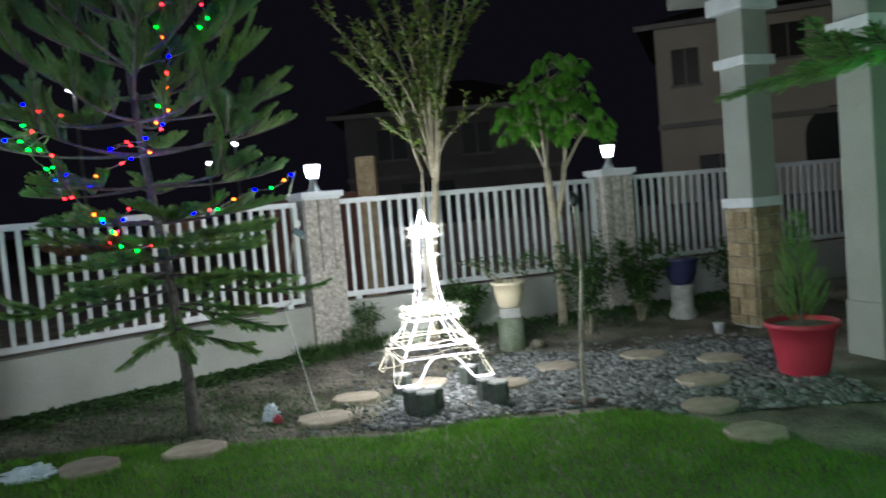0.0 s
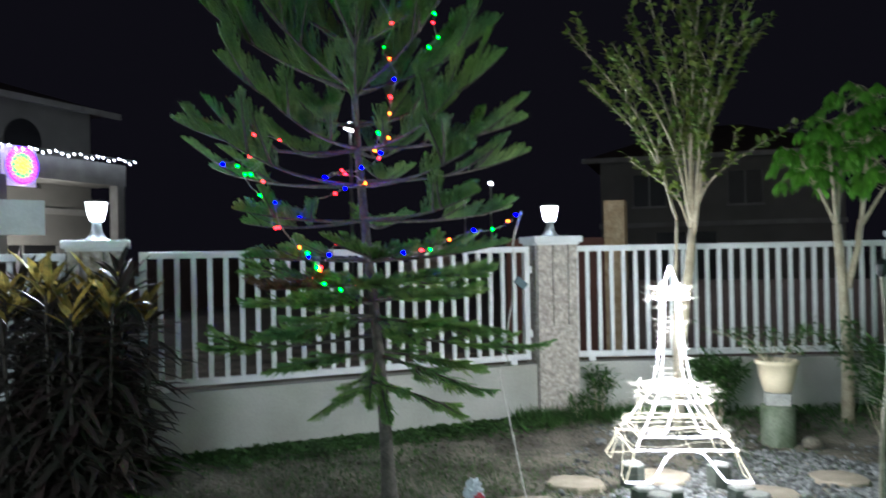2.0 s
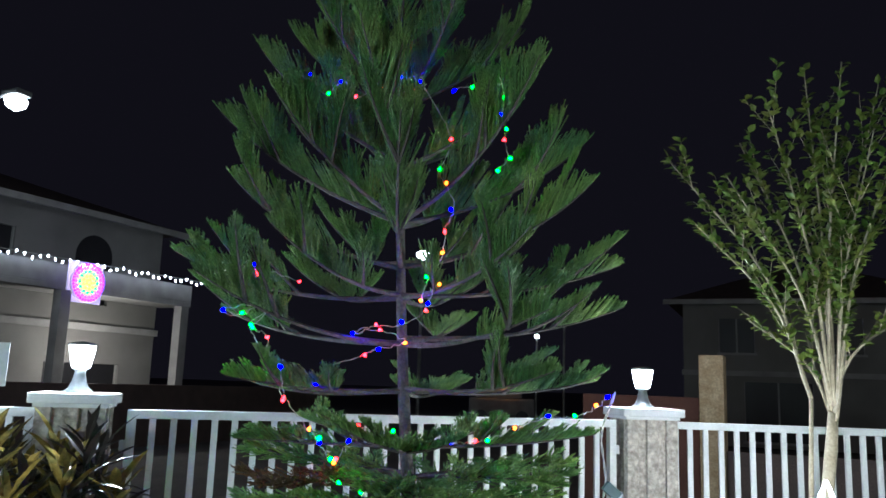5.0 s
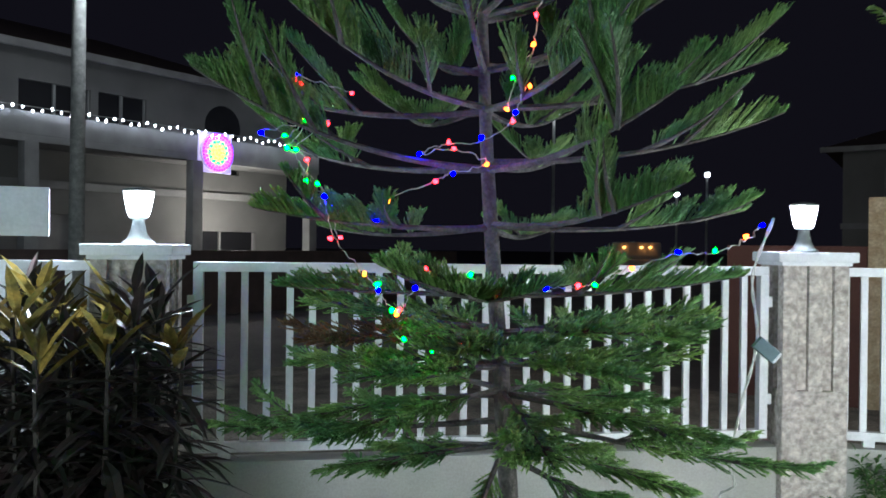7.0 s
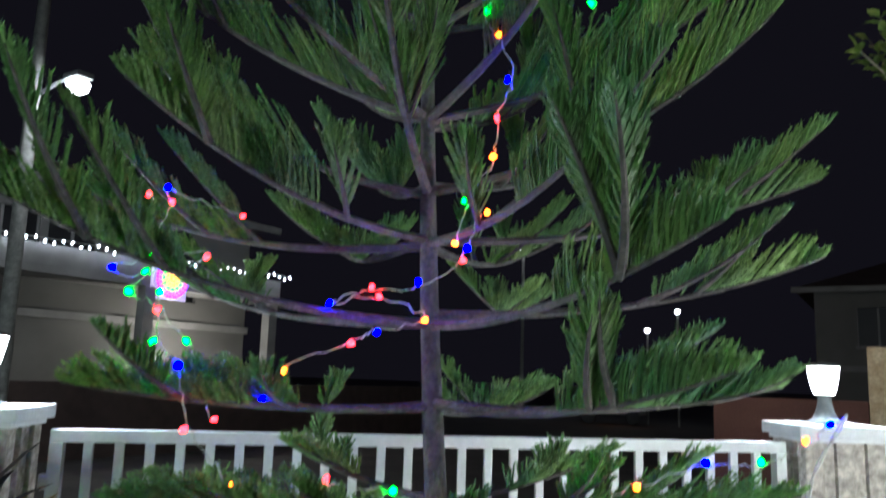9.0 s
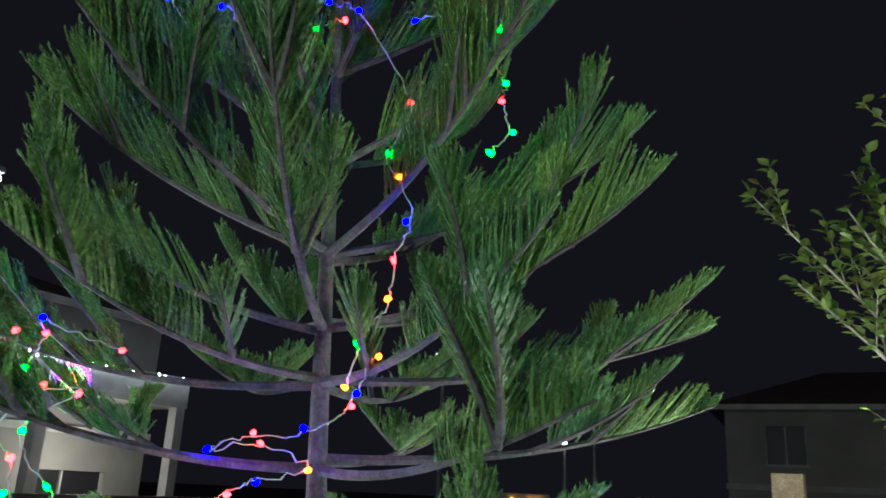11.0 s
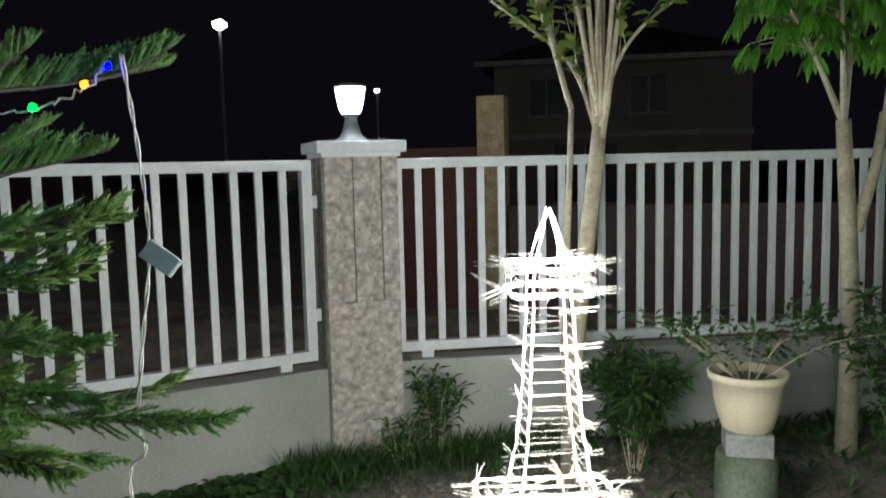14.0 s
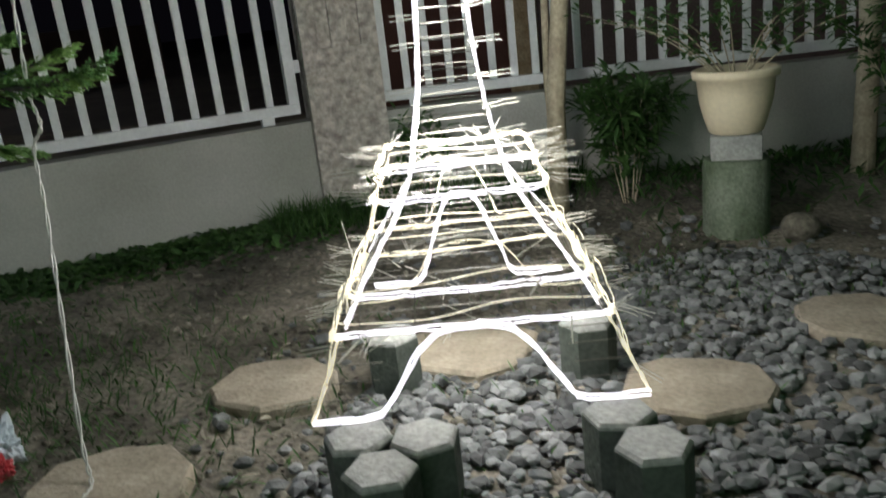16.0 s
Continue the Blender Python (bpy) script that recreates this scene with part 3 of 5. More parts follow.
def needle_shoot(green, at, way, length, forward, lift):
    """A rope-like shoot set all round with short needles."""
    n = 5
    pts, p = [at], at.copy()
    for i in range(n):
        w = (way + forward * 0.1 * i + Vector((0, 0, 0.06 * i * (1 if lift >= 0 else -0.5)))).normalized()
        p = p + w * length / n
        pts.append(p.copy())
    green.tube(pts, [0.0026, 0.0032, 0.0032, 0.003, 0.0026, 0.0009], 3)
    count = int(length / 0.0042)
    for i in range(count):
        u = (i + 0.5) / count * n
        k = min(n - 1, int(u))
        q = pts[k].lerp(pts[k + 1], u - k)
        d = (pts[k + 1] - pts[k]).normalized()
        a = i * 2.4
        s1 = d.orthogonal().normalized()
        s2 = d.cross(s1)
        r = math.cos(a) * s1 + math.sin(a) * s2
        tip = q + (d * 1.0 + r * 0.75 + Vector((0, 0, 0.2))).normalized() * rnd(0.011, 0.017)
        t = d.cross(r) * 0.003
        green.tri(q - t, q + t, tip)


def norfolk_pine():
    ob = thing("norfolk_pine", "young green pine with tiered branches hung with coloured lights", "tree", PINE)
    inv = Matrix.Translation(-PINE)
    wood = Soup()
    zs = [0.1 * i - 0.03 for i in range(48)]
    wood.tube([trunk_at(z) - PINE for z in zs], [0.043 * (1 - z / 5.0) + 0.014 * math.exp(-z * 6) for z in zs], 10)
    part("trunk", wood.mesh("trunk", BARK, True), BARK, ob, "ringed grey-brown trunk")
    # height, first azimuth, count, length, rise at the trunk, rise at the tip, bare part, shoot length, lift
    tiers = [
        (0.72, 10, 5, 0.52, -12, -28, 0.30, 0.11, -0.35),
        (0.90, 42, 6, 0.76, -8, -16, 0.25, 0.13, -0.2),
        (1.02, 22, 2, 0.98, -12, 6, 0.50, 0.11, -0.10),
        (1.10, 5, 7, 0.84, -4, -10, 0.22, 0.14, -0.1),
        (1.20, 30, 6, 0.72, 4, -4, 0.2, 0.14, 0.0),
        (1.32, 40, 7, 0.82, 4, 0, 0.25, 0.14, 0.05),
        (1.47, 12, 5, 0.88, 0, 8, 0.42, 0.13, 0.5),
        (1.72, 38, 5, 0.98, -4, 14, 0.54, 0.14, 0.75),
        (1.95, 36, 5, 1.17, -3, 20, 0.60, 0.16, 0.8),
        (2.17, 31, 6, 1.12, -2, 26, 0.46, 0.19, 0.8),
        (2.32, 4, 5, 1.04, 6, 42, 0.34, 0.24, 0.8),
        (2.53, 30, 6, 1.06, 14, 46, 0.24, 0.28, 0.8),
        (2.84, 5, 5, 0.9, 20, 52, 0.18, 0.28, 0.8),
        (3.15, 40, 5, 0.8, 26, 54, 0.16, 0.28, 0.75),
        (3.46, 12, 5, 0.66, 32, 56, 0.14, 0.26, 0.7),
        (3.78, 42, 5, 0.48, 42, 62, 0.12, 0.2, 0.5),
        (4.1, 20, 5, 0.36, 46, 64, 0.1, 0.15, 0.4),
        (4.42, 15, 4, 0.24, 52, 66, 0.1, 0.1, 0.3),
    ]
    for z, first, count, length, r0, r1, bare, spread, lift in tiers:
        for k in range(count):
            wood, green = Soup(), Soup()
            pine_branch(wood, green, trunk_at(z + rnd(-0.02, 0.02)) - PINE, first + 360 * k / count + (rnd(-9, 9) if k else 0), length * (rnd(0.88, 1.08) if k else 1), r0 + rnd(-4, 4), r1 + rnd(-5, 5), bare, spread, lift)
            limb = part("branch", wood.mesh("branch", BARK), BARK, ob)
            withered = z == 1.32 and k == 4
            mat = NEEDLE_BROWN if withered else NEEDLE
            part("needles", green.mesh("needles", mat), mat, limb, "withered brown needles" if withered else "dense short green needles")


norfolk_pine()

BULB_COLOURS = [("red", (1.0, 0.003, 0.004)), ("green", (0.0004, 1.0, 0.0002)), ("blue", (0.0014, 0.0007, 1.0)), ("amber", (1.0, 0.06, 0.0))]
BULB_POWER = {"red": 38, "green": 60, "blue": 165, "amber": 30}
BULB_MATS = [glow(n + "_led", c, BULB_POWER[n]) for n, c in BULB_COLOURS]
BULB_MESHES = []
for mat in BULB_MATS:
    s = Soup()
    s.stone((0, 0, 0), 0.0085, 0.0085, 0.0105, np.random.default_rng(1))
    BULB_MESHES.append(s.mesh("bulb", mat, True))


def light_string(pts, order, label):
    """A thin twisted wire with small coloured lamps along it."""
    line = curve_points(pts, 8)
    line = [p + Vector((rnd(-0.006, 0.006), rnd(-0.006, 0.006), rnd(-0.008, 0.008))) for p in line]
    ob = thing("string_light", label, "string light", pts[0], group="coloured light strings")
    base = Vector(pts[0])
    s = Soup()
    s.tube([p - base for p in line], 0.0015, 4)
    s.tube([p - base + Vector((0.003 * math.sin(i * 1.9), 0.003 * math.cos(i * 1.9), 0)) for i, p in enumerate(line)], 0.001, 3)
    part("wire", s.mesh("wire", LED_CLEAR), LED_CLEAR, ob)
    for i, p in enumerate(pts):
        o = part("bulb", BULB_MESHES[order[i % len(order)]], None, ob)
        o.location = Vector(p) - base + Vector((rnd(-0.012, 0.012), rnd(-0.012, 0.012), rnd(-0.01, 0.012)))
        o.rotation_euler = (rnd(0, 3), rnd(0, 3), 0)


LIGHTS = "string of tiny red, green, blue and amber lamps on pine branches"
light_string([(-1.08, 6.73, 1.72), (-1.12, 6.70, 1.68), (-1.2, 6.65, 1.63), (-1.31, 6.59, 1.62), (-1.43, 6.51, 1.58), (-1.52, 6.46, 1.53), (-1.58, 6.43, 1.51), (-1.66, 6.38, 1.51), (-1.79, 6.31, 1.48), (-1.87, 6.26, 1.54), (-1.99, 6.19, 1.56), (-2.03, 6.17, 1.5), (-2.07, 6.14, 1.42)], [2, 3, 1, 2, 3, 1, 0, 2, 3, 1, 0, 2, 3], LIGHTS)
light_string([(-2.07, 6.14, 1.42), (-2.09, 6.12, 1.44), (-2.13, 6.1, 1.49), (-2.14, 6.1, 1.51), (-2.17, 6.08, 1.55), (-2.26, 6.03, 1.67), (-2.29, 6.01, 1.79), (-2.33, 5.99, 1.85), (-2.35, 5.98, 1.93), (-2.39, 5.95, 1.96), (-2.34, 5.98, 2.05), (-2.38, 5.96, 2.19)], [0, 1, 2, 1, 3, 0, 2, 1, 0, 1, 1, 0], LIGHTS)
light_string([(-2.27, 6.26, 1.72), (-2.23, 6.28, 1.8), (-2.09, 6.36, 1.87), (-2.04, 6.39, 1.9), (-1.93, 6.45, 1.93), (-2.04, 6.39, 1.98), (-2.14, 6.33, 1.96), (-2.05, 6.38, 2.0), (-1.95, 6.44, 2.01), (-1.87, 6.49, 2.07), (-1.86, 6.5, 2.1), (-1.82, 6.52, 2.2)], [2, 3, 0, 2, 3, 0, 2, 0, 2, 0, 2, 3], LIGHTS)
light_string([(-1.9, 6.53, 2.13), (-1.87, 6.54, 2.24), (-1.82, 6.57, 2.35), (-1.81, 6.57, 2.46), (-1.78, 6.59, 2.57), (-1.82, 6.57, 2.69), (-1.85, 6.56, 2.75), (-1.8, 6.58, 2.91), (-1.94, 6.51, 3.18), (-2.01, 6.47, 3.2), (-2.05, 6.45, 3.27), (-2.1, 6.43, 3.31), (-2.16, 6.39, 3.33)], [3, 1, 3, 0, 2, 3, 1, 0, 2, 2, 3, 1, 0], LIGHTS)
light_string([(-1.58, 6.64, 2.74), (-1.54, 6.66, 2.81), (-1.56, 6.65, 2.9), (-1.55, 6.66, 2.95), (-1.58, 6.64, 3.02), (-1.56, 6.65, 3.11), (-1.6, 6.63, 3.22), (-1.7, 6.58, 3.16), (-1.78, 6.54, 3.14)], [1, 1, 0, 1, 2, 1, 0, 1, 2], LIGHTS)
light_string([(-1.94, 6.44, 3.12), (-2.01, 6.41, 3.1), (-2.09, 6.37, 3.13), (-2.18, 6.33, 3.07), (-2.24, 6.29, 3.15), (-2.31, 6.26, 3.08), (-2.39, 6.22, 3.18)], [0, 1, 0, 0, 2, 1, 2], LIGHTS)
light_string([(-2.4, 6.27, 2.19), (-2.58, 6.18, 2.26), (-2.57, 6.18, 2.22), (-2.6, 6.16, 2.13), (-2.55, 6.19, 2.1), (-2.63, 6.15, 2.03), (-2.7, 6.11, 2.05), (-2.48, 6.23, 2.09), (-2.59, 6.17, 1.99), (-2.51, 6.21, 1.86), (-2.47, 6.24, 1.79), (-2.44, 6.25, 1.67)], [0, 2, 0, 1, 0, 1, 2, 0, 1, 1, 2, 0], LIGHTS)
light_string([(-2.15, 6.2, 1.36), (-2.05, 6.15, 1.33), (-1.97, 6.2, 1.31), (-1.9, 6.24, 1.33), (-1.82, 6.3, 1.32)], [0, 1, 1, 0, 0], LIGHTS)


def power_cord():
    """White cord that hangs from a branch end to the ground, with its control box."""
    ob = thing("power_cord", "white twisted light cord with a pale control box", "cord", (-1.12, 6.9, 0))
    pts = [Vector(p) for p in ((0.07, -0.18, 1.74), (-0.04, 0.02, 1.55), (-0.02, 0.01, 1.34), (-0.08, 0.05, 1.1), (-0.12, 0.07, 0.9), (-0.1, 0.06, 0.82), (-0.16, 0.08, 0.76), (-0.12, 0.03, 0.62), (-0.03, -0.09, 0.38), (0.06, -0.21, 0.12), (0.1, -0.25, 0.047), (0.12, -0.3, 0.045))]
    line = curve_points(pts, 10)
    s = Soup()
    s.tube([p + 0.0035 * Vector((math.sin(i * 0.8), math.cos(i * 0.8), 0)) for i, p in enumerate(line)], 0.0026, 5)
    s.tube([p - 0.0035 * Vector((math.sin(i * 0.8), math.cos(i * 0.8), 0)) for i, p in enumerate(line)], 0.0026, 5)
    part("wire", s.mesh("wire", LED_CLEAR, True), LED_CLEAR, ob)
    box_m = pose(0.01, 0.0, 1.31, 0, 40, 30)
    part("control_box", cube((-0.04, -0.014, -0.023), (0.04, 0.014, 0.023), 0.004, box_m), BOX_GREY, ob, "grey plastic box with a white end")
    part("box_end", cube((0.04, -0.013, -0.022), (0.048, 0.013, 0.022), 0.003, box_m), CAP, ob)


power_cord()


# ---- broad-leaved trees and shrubs ----
def vase_tree():
    """Slim pale trunk that forks into many upright stems with small leaves."""
    at = Vector((-0.34, 8.82, 0.04))
    ob = thing("crepe_tree", "slender tree with pale forked stems and small green leaves", "tree", at)
    trunk = Soup()
    fork = Vector((0.14, 0, 1.62))
    trunk.tube([Vector((0, 0, -0.05)), Vector((0.02, 0, 0.5)), Vector((0.07, 0.01, 1.0)), Vector((0.12, 0, 1.4)), fork], [0.05, 0.04, 0.037, 0.038, 0.03], 9)
    trunk.tube([Vector((0.01, 0.02, 0)), Vector((-0.02, 0.05, 0.6)), Vector((0.0, 0.05, 1.2)), Vector((0.02, 0.03, 1.7))], [0.018, 0.016, 0.015, 0.012], 8)
    part("trunk", trunk.mesh("trunk", PALE_BARK, True), PALE_BARK, ob)
    ends = [(-0.9, -0.05, 3.3), (-0.74, -0.1, 2.85), (-0.45, 0.2, 3.45), (-0.25, -0.25, 3.6), (-0.02, 0.1, 3.9), (0.2, -0.2, 3.8), (0.42, 0.15, 3.75), (0.6, -0.1, 3.5), (0.1, 0.35, 3.5), (0.35, -0.35, 3.3), (-0.5, -0.3, 3.1), (-0.42, 0.1, 2.2), (0.62, 0.05, 2.3), (-0.1, 0.2, 3.2), (0.55, 0.3, 3.2)]
    for e in ends:
        e = Vector(e) + Vector((0.08, 0, 0))
        wood, leaves = Soup(), Soup()
        start = fork + Vector((rnd(-0.02, 0.02), rnd(-0.02, 0.02), rnd(-0.06, 0.1))) if e.x > -0.6 else Vector((0.02, 0.03, 1.7))
        mid = start.lerp(e, 0.45) + Vector((-(e.x - start.x) * 0.16, 0, 0.06))
        line = curve_points([start, mid, e], 12)
        n = len(line)
        wood.tube(line, [0.0115 * (1 - 0.86 * i / n) + 0.002 for i in range(n)], 6)
        twigs = [(line, 0.32 if e.z > 2.5 else 0.5)]
        for j in range(10 if e.z > 2.5 else 5):
            k = int(n * rnd(0.3, 0.92))
            d = (line[min(k + 1, n - 1)] - line[k - 1]).normalized()
            w = (d + Vector((rnd(-0.8, 0.8), rnd(-0.8, 0.8), rnd(-0.1, 0.5)))).normalized()
            tw = [line[k] + w * q * rnd(0.045, 0.06) + Vector((0, 0, 0.01 * q)) for q in range(7)]
            wood.tube(tw, [0.004, 0.0035, 0.003, 0.0026, 0.0022, 0.0018, 0.001], 4)
            twigs.append((tw, 0.1))
        for tw, bare in twigs:
            steps = int(sum((b - a).length for a, b in zip(tw, tw[1:])) * (1 - bare) / 0.024)
            for i in range(steps):
                u = (bare + (1 - bare) * (i + rnd(0, 1)) / steps) * (len(tw) - 1)
                k = min(len(tw) - 2, int(u))
                p = tw[k].lerp(tw[k + 1], u - k)
                d = (tw[k + 1] - tw[k]).normalized()
                way = (d * 0.6 + Vector((rnd(-1, 1), rnd(-1, 1), rnd(-0.5, 0.5)))).normalized()
                leaves.leaf(p, way, Vector((rnd(-0.4, 0.4), rnd(-0.4, 0.4), 1)), rnd(0.055, 0.085), rnd(0.034, 0.052), 0.15, rnd(0, 0.3))
        limb = part("stem", wood.mesh("stem", PALE_BARK, True), PALE_BARK, ob)
        part("leaves", leaves.mesh("leaves", LEAF), LEAF, limb, "small oval green leaves")


vase_tree()


def round_tree():
    """Small tree with a round head of large drooping lobed leaves."""
    at = Vector((0.95, 9.4, 0.06))
    ob = thing("lobed_leaf_tree", "small tree with a round head of drooping lobed leaves", "tree", at)
    trunk = Soup()
    trunk.tube([Vector((0, 0, -0.05)), Vector((0.01, 0, 0.6)), Vector((-0.02, 0, 1.2)), Vector((-0.05, 0, 1.62))], [0.055, 0.045, 0.04, 0.034], 9)
    trunk.tube([Vector((0.02, 0, 1.1)), Vector((0.1, 0.02, 1.4)), Vector((0.13, 0.02, 1.65))], [0.03, 0.026, 0.022], 8)
    part("trunk", trunk.mesh("trunk", PALE_BARK, True), PALE_BARK, ob)
    rng = random.Random(5)
    for start, end in (((-0.05, 0, 1.6), (-0.32, 0, 2.2)), ((-0.05, 0, 1.6), (0.05, 0.1, 2.66)), ((0.13, 0.02, 1.6), (0.42, -0.05, 2.05)), ((0.13, 0.02, 1.6), (0.22, -0.1, 2.68)), ((-0.05, 0, 1.6), (-0.12, -0.2, 2.35)), ((0.13, 0.02, 1.6), (0.25, 0.2, 2.3))):
        wood, leaves = Soup(), Soup()
        a, b = Vector(start), Vector(end)
        wood.tube(curve_points([a, a.lerp(b, 0.5) + Vector((0, 0, 0.03)), b], 5), [0.016 - 0.001 * i for i in range(11)], 6)
        for i in range(30):
            p = a.lerp(b, rng.uniform(0.55, 1.0))
            ang = rng.uniform(0, 6.28)
            w = Vector((math.cos(ang), math.sin(ang), rng.uniform(-0.1, 0.9))).normalized()
            reach = rng.uniform(0.12, 0.3)
            q = p + w * reach
            wood.tube([p, p + w * reach * 0.6 + Vector((0, 0, 0.02)), q], [0.003, 0.0025, 0.002], 4)
            flat = Vector((w.x, w.y, 0)).normalized()
            side = Vector((-flat.y, flat.x, 0))
            for k in range(7):
                f = radians(-75 + 25 * k)
                d = flat * math.cos(f) + side * math.sin(f) + Vector((0, 0, -0.75))
                leaves.leaf(q, d, Vector((0, 0, 1)), rng.uniform(0.11, 0.17), 0.04, 0.12, 0.35)
        limb = part("stem", wood.mesh("stem", PALE_BARK, True), PALE_BARK, ob)
        part("leaves", leaves.mesh("leaves", LEAF_BRIGHT), LEAF_BRIGHT, limb, "glossy lobed bright green leaves")


round_tree()


def shrub(name, at, size, count, leaf_len, leaf_w, mat, label, category="shrub", up=0.5, stems=9, smat=None):
    """Thin stems from one root with leaves in loose sprays."""
    ob = thing(name, label, category, at)
    wood, leaves = Soup(), Soup()
    for i in range(stems):
        a, r = 2.4 * i + rnd(-0.3, 0.3), rnd(0.35, 1.0)
        e = Vector((math.cos(a) * r * size[0], math.sin(a) * r * size[1], size[2] * (1 - 0.5 * r * (1 - up)) * rnd(0.7, 1.05)))
        line = curve_points([Vector((0.02 * math.cos(a), 0.02 * math.sin(a), -0.03)), e * 0.5 + Vector((0, 0, size[2] * 0.12)), e], 7)
        wood.tube(line, [0.0042 * (1 - 0.06 * k) for k in range(len(line))], 4)
        for j in range(count // stems):
            u = rnd(0.25, 1.0) * (len(line) - 1)
            k = min(len(line) - 2, int(u))
            p = line[k].lerp(line[k + 1], u - k)
            w = Vector((rnd(-1, 1), rnd(-1, 1), rnd(-0.3, 0.8))).normalized()
            leaves.leaf(p + w * rnd(0, 0.05), w, Vector((rnd(-0.3, 0.3), rnd(-0.3, 0.3), 1)), leaf_len * rnd(0.7, 1.2), leaf_w * rnd(0.7, 1.2), 0.15, rnd(0, 0.5))
    part("stem", wood.mesh("stem", PALE_BARK), PALE_BARK, ob)
    part("foliage", leaves.mesh("foliage", mat), mat, ob)
    return ob


def strap_bush():
    """Dense ti plants: rosettes of long strap leaves, yellow at the top and dark red below."""
    at = Vector((-3.78, 6.02, 0.0))
    ob = thing("ti_plant", "dense ti plant with yellow top leaves and dark red skirts", "plant", at)
    wood = Soup()
    tops, lows = Soup(), Soup()
    for i in range(20):
        a = 2.4 * i
        r = 0.108 * math.sqrt(i)
        x, y, h = r * math.cos(a), r * math.sin(a), rnd(1.12, 1.46)
        wood.tube([Vector((x * 0.5, y * 0.5, -0.03)), Vector((x, y, h * 0.5)), Vector((x * 1.1, y * 1.1, h))], [0.013, 0.012, 0.009], 6)
        for j in range(84):
            z = h * (0.03 + 0.97 * j / 84)
            b = 2.4 * j + i
            up = 0.1 + 1.5 * (z / h) ** 5
            w = Vector((math.cos(b) + rnd(-0.3, 0.3), math.sin(b) + rnd(-0.3, 0.3), up + rnd(-0.2, 0.3)))
            soup = tops if j > 76 and i % 3 != 2 else lows
            soup.leaf(Vector((x, y, z)), w, Vector((0, 0, 1)), rnd(0.17, 0.3) if j > 74 else rnd(0.2, 0.34), rnd(0.04, 0.065), 0.18, rnd(0.3, 1.0) if j <= 74 else rnd(0.05, 0.3))
    part("stem", wood.mesh("stem", STEM), STEM, ob)
    part("top_leaves", tops.mesh("top_leaves", LEAF_GOLD), LEAF_GOLD, ob, "yellow-green variegated leaves")
    part("lower_leaves", lows.mesh("lower_leaves", LEAF_RED), LEAF_RED, ob, "dark maroon-green leaves")


strap_bush()
shrub("red_shrub", (-3.45, 5.95, 0), (0.35, 0.3, 0.62), 420, 0.1, 0.05, LEAF_RED, "low dark red leafy shrub by the pillar")
shrub("fern_shrub", (-0.05, 9.0, 0.07), (0.3, 0.24, 0.68), 1100, 0.085, 0.026, WEED, "bushy green shrub at the wall")
shrub("weed_clump", (-1.0, 8.95, 0.07), (0.18, 0.15, 0.5), 480, 0.05, 0.02, WEED, "upright green weed at the pillar foot")
shrub("weed_clump", (-1.12, 8.8, 0.05), (0.18, 0.14, 0.3), 200, 0.06, 0.016, WEED, "tuft of green weed at the wall")
shrub("dark_shrub", (1.15, 9.05, 0.05), (0.45, 0.32, 1.0), 1800, 0.06, 0.025, WEED, "loose dark green shrub under a small tree")
shrub("dark_shrub", (1.75, 9.5, 0.05), (0.5, 0.35, 0.9), 1200, 0.08, 0.03, WEED, "dark leafy shrub at the fence corner")
shrub("dark_shrub", (2.9, 10.0, 0.05), (0.5, 0.35, 0.8), 600, 0.08, 0.03, WEED, "dark leafy shrub behind the porch column")


# ---- pots ----
def cream_pot():
    at = Vector((0.395, 8.63, ground_z(0.395, 8.63)))
    stand = thing("pot_stand", "rough grey concrete cylinder stand with a square neck", "pedestal", at)
    part("drum", lathe(bmesh.new(), [(0.122, -0.03), (0.125, 0.01), (0.123, 0.27), (0.119, 0.295), (0.1, 0.3)], 26), MOSSY, stand, smooth=True)
    part("neck", cube((-0.092, -0.092, 0.3), (0.092, 0.092, 0.395), 0.014), BLOCK, stand, "small grey stone slab")
    pot = thing("plant_pot", "cream plastic pot with a thick rim on a concrete stand", "plant pot", at + Vector((0, 0, 0.395)), 10)
    h = 0.66 - 0.395 - at.z
    part("bowl", lathe(bmesh.new(), [(0.09, 0), (0.1, 0.008), (0.113, h * 0.2), (0.132, h * 0.5), (0.141, h - 0.035), (0.155, h - 0.033), (0.158, h - 0.005), (0.15, h), (0.138, h - 0.004), (0.13, h - 0.04), (0.03, h - 0.045)], 36), CREAM, pot, smooth=True)
    part("soil", lathe(bmesh.new(), [(0.128, h - 0.05), (0.126, h - 0.036), (0.05, h - 0.026)], 24), SOIL, pot)
    shrub("potted_shrub", at + Vector((0, 0, 0.395 + h - 0.03)), (0.66, 0.5, 0.32), 480, 0.042, 0.02, WEED, "wispy spreading green shrub growing in a cream pot", "plant", 0.8, 13)
    single("stone", ball_mesh(0.07, 2), SOIL, "round dark brown stone beside the pot stand", "stone", pose(0.62, 8.55, 0.06), smooth=True)


def ball_mesh(r, seed, rough=0.18, flat=0.85):
    bm = bmesh.new()
    bmesh.ops.create_icosphere(bm, subdivisions=3, radius=r)
    for v in bm.verts:
        k = 1 + rough * noise.noise(v.co * (1.6 / r) + Vector((seed * 7.0, 0, 0)))
        v.co = Vector((v.co.x * k, v.co.y * k, v.co.z * k * flat))
    return bm


cream_pot()


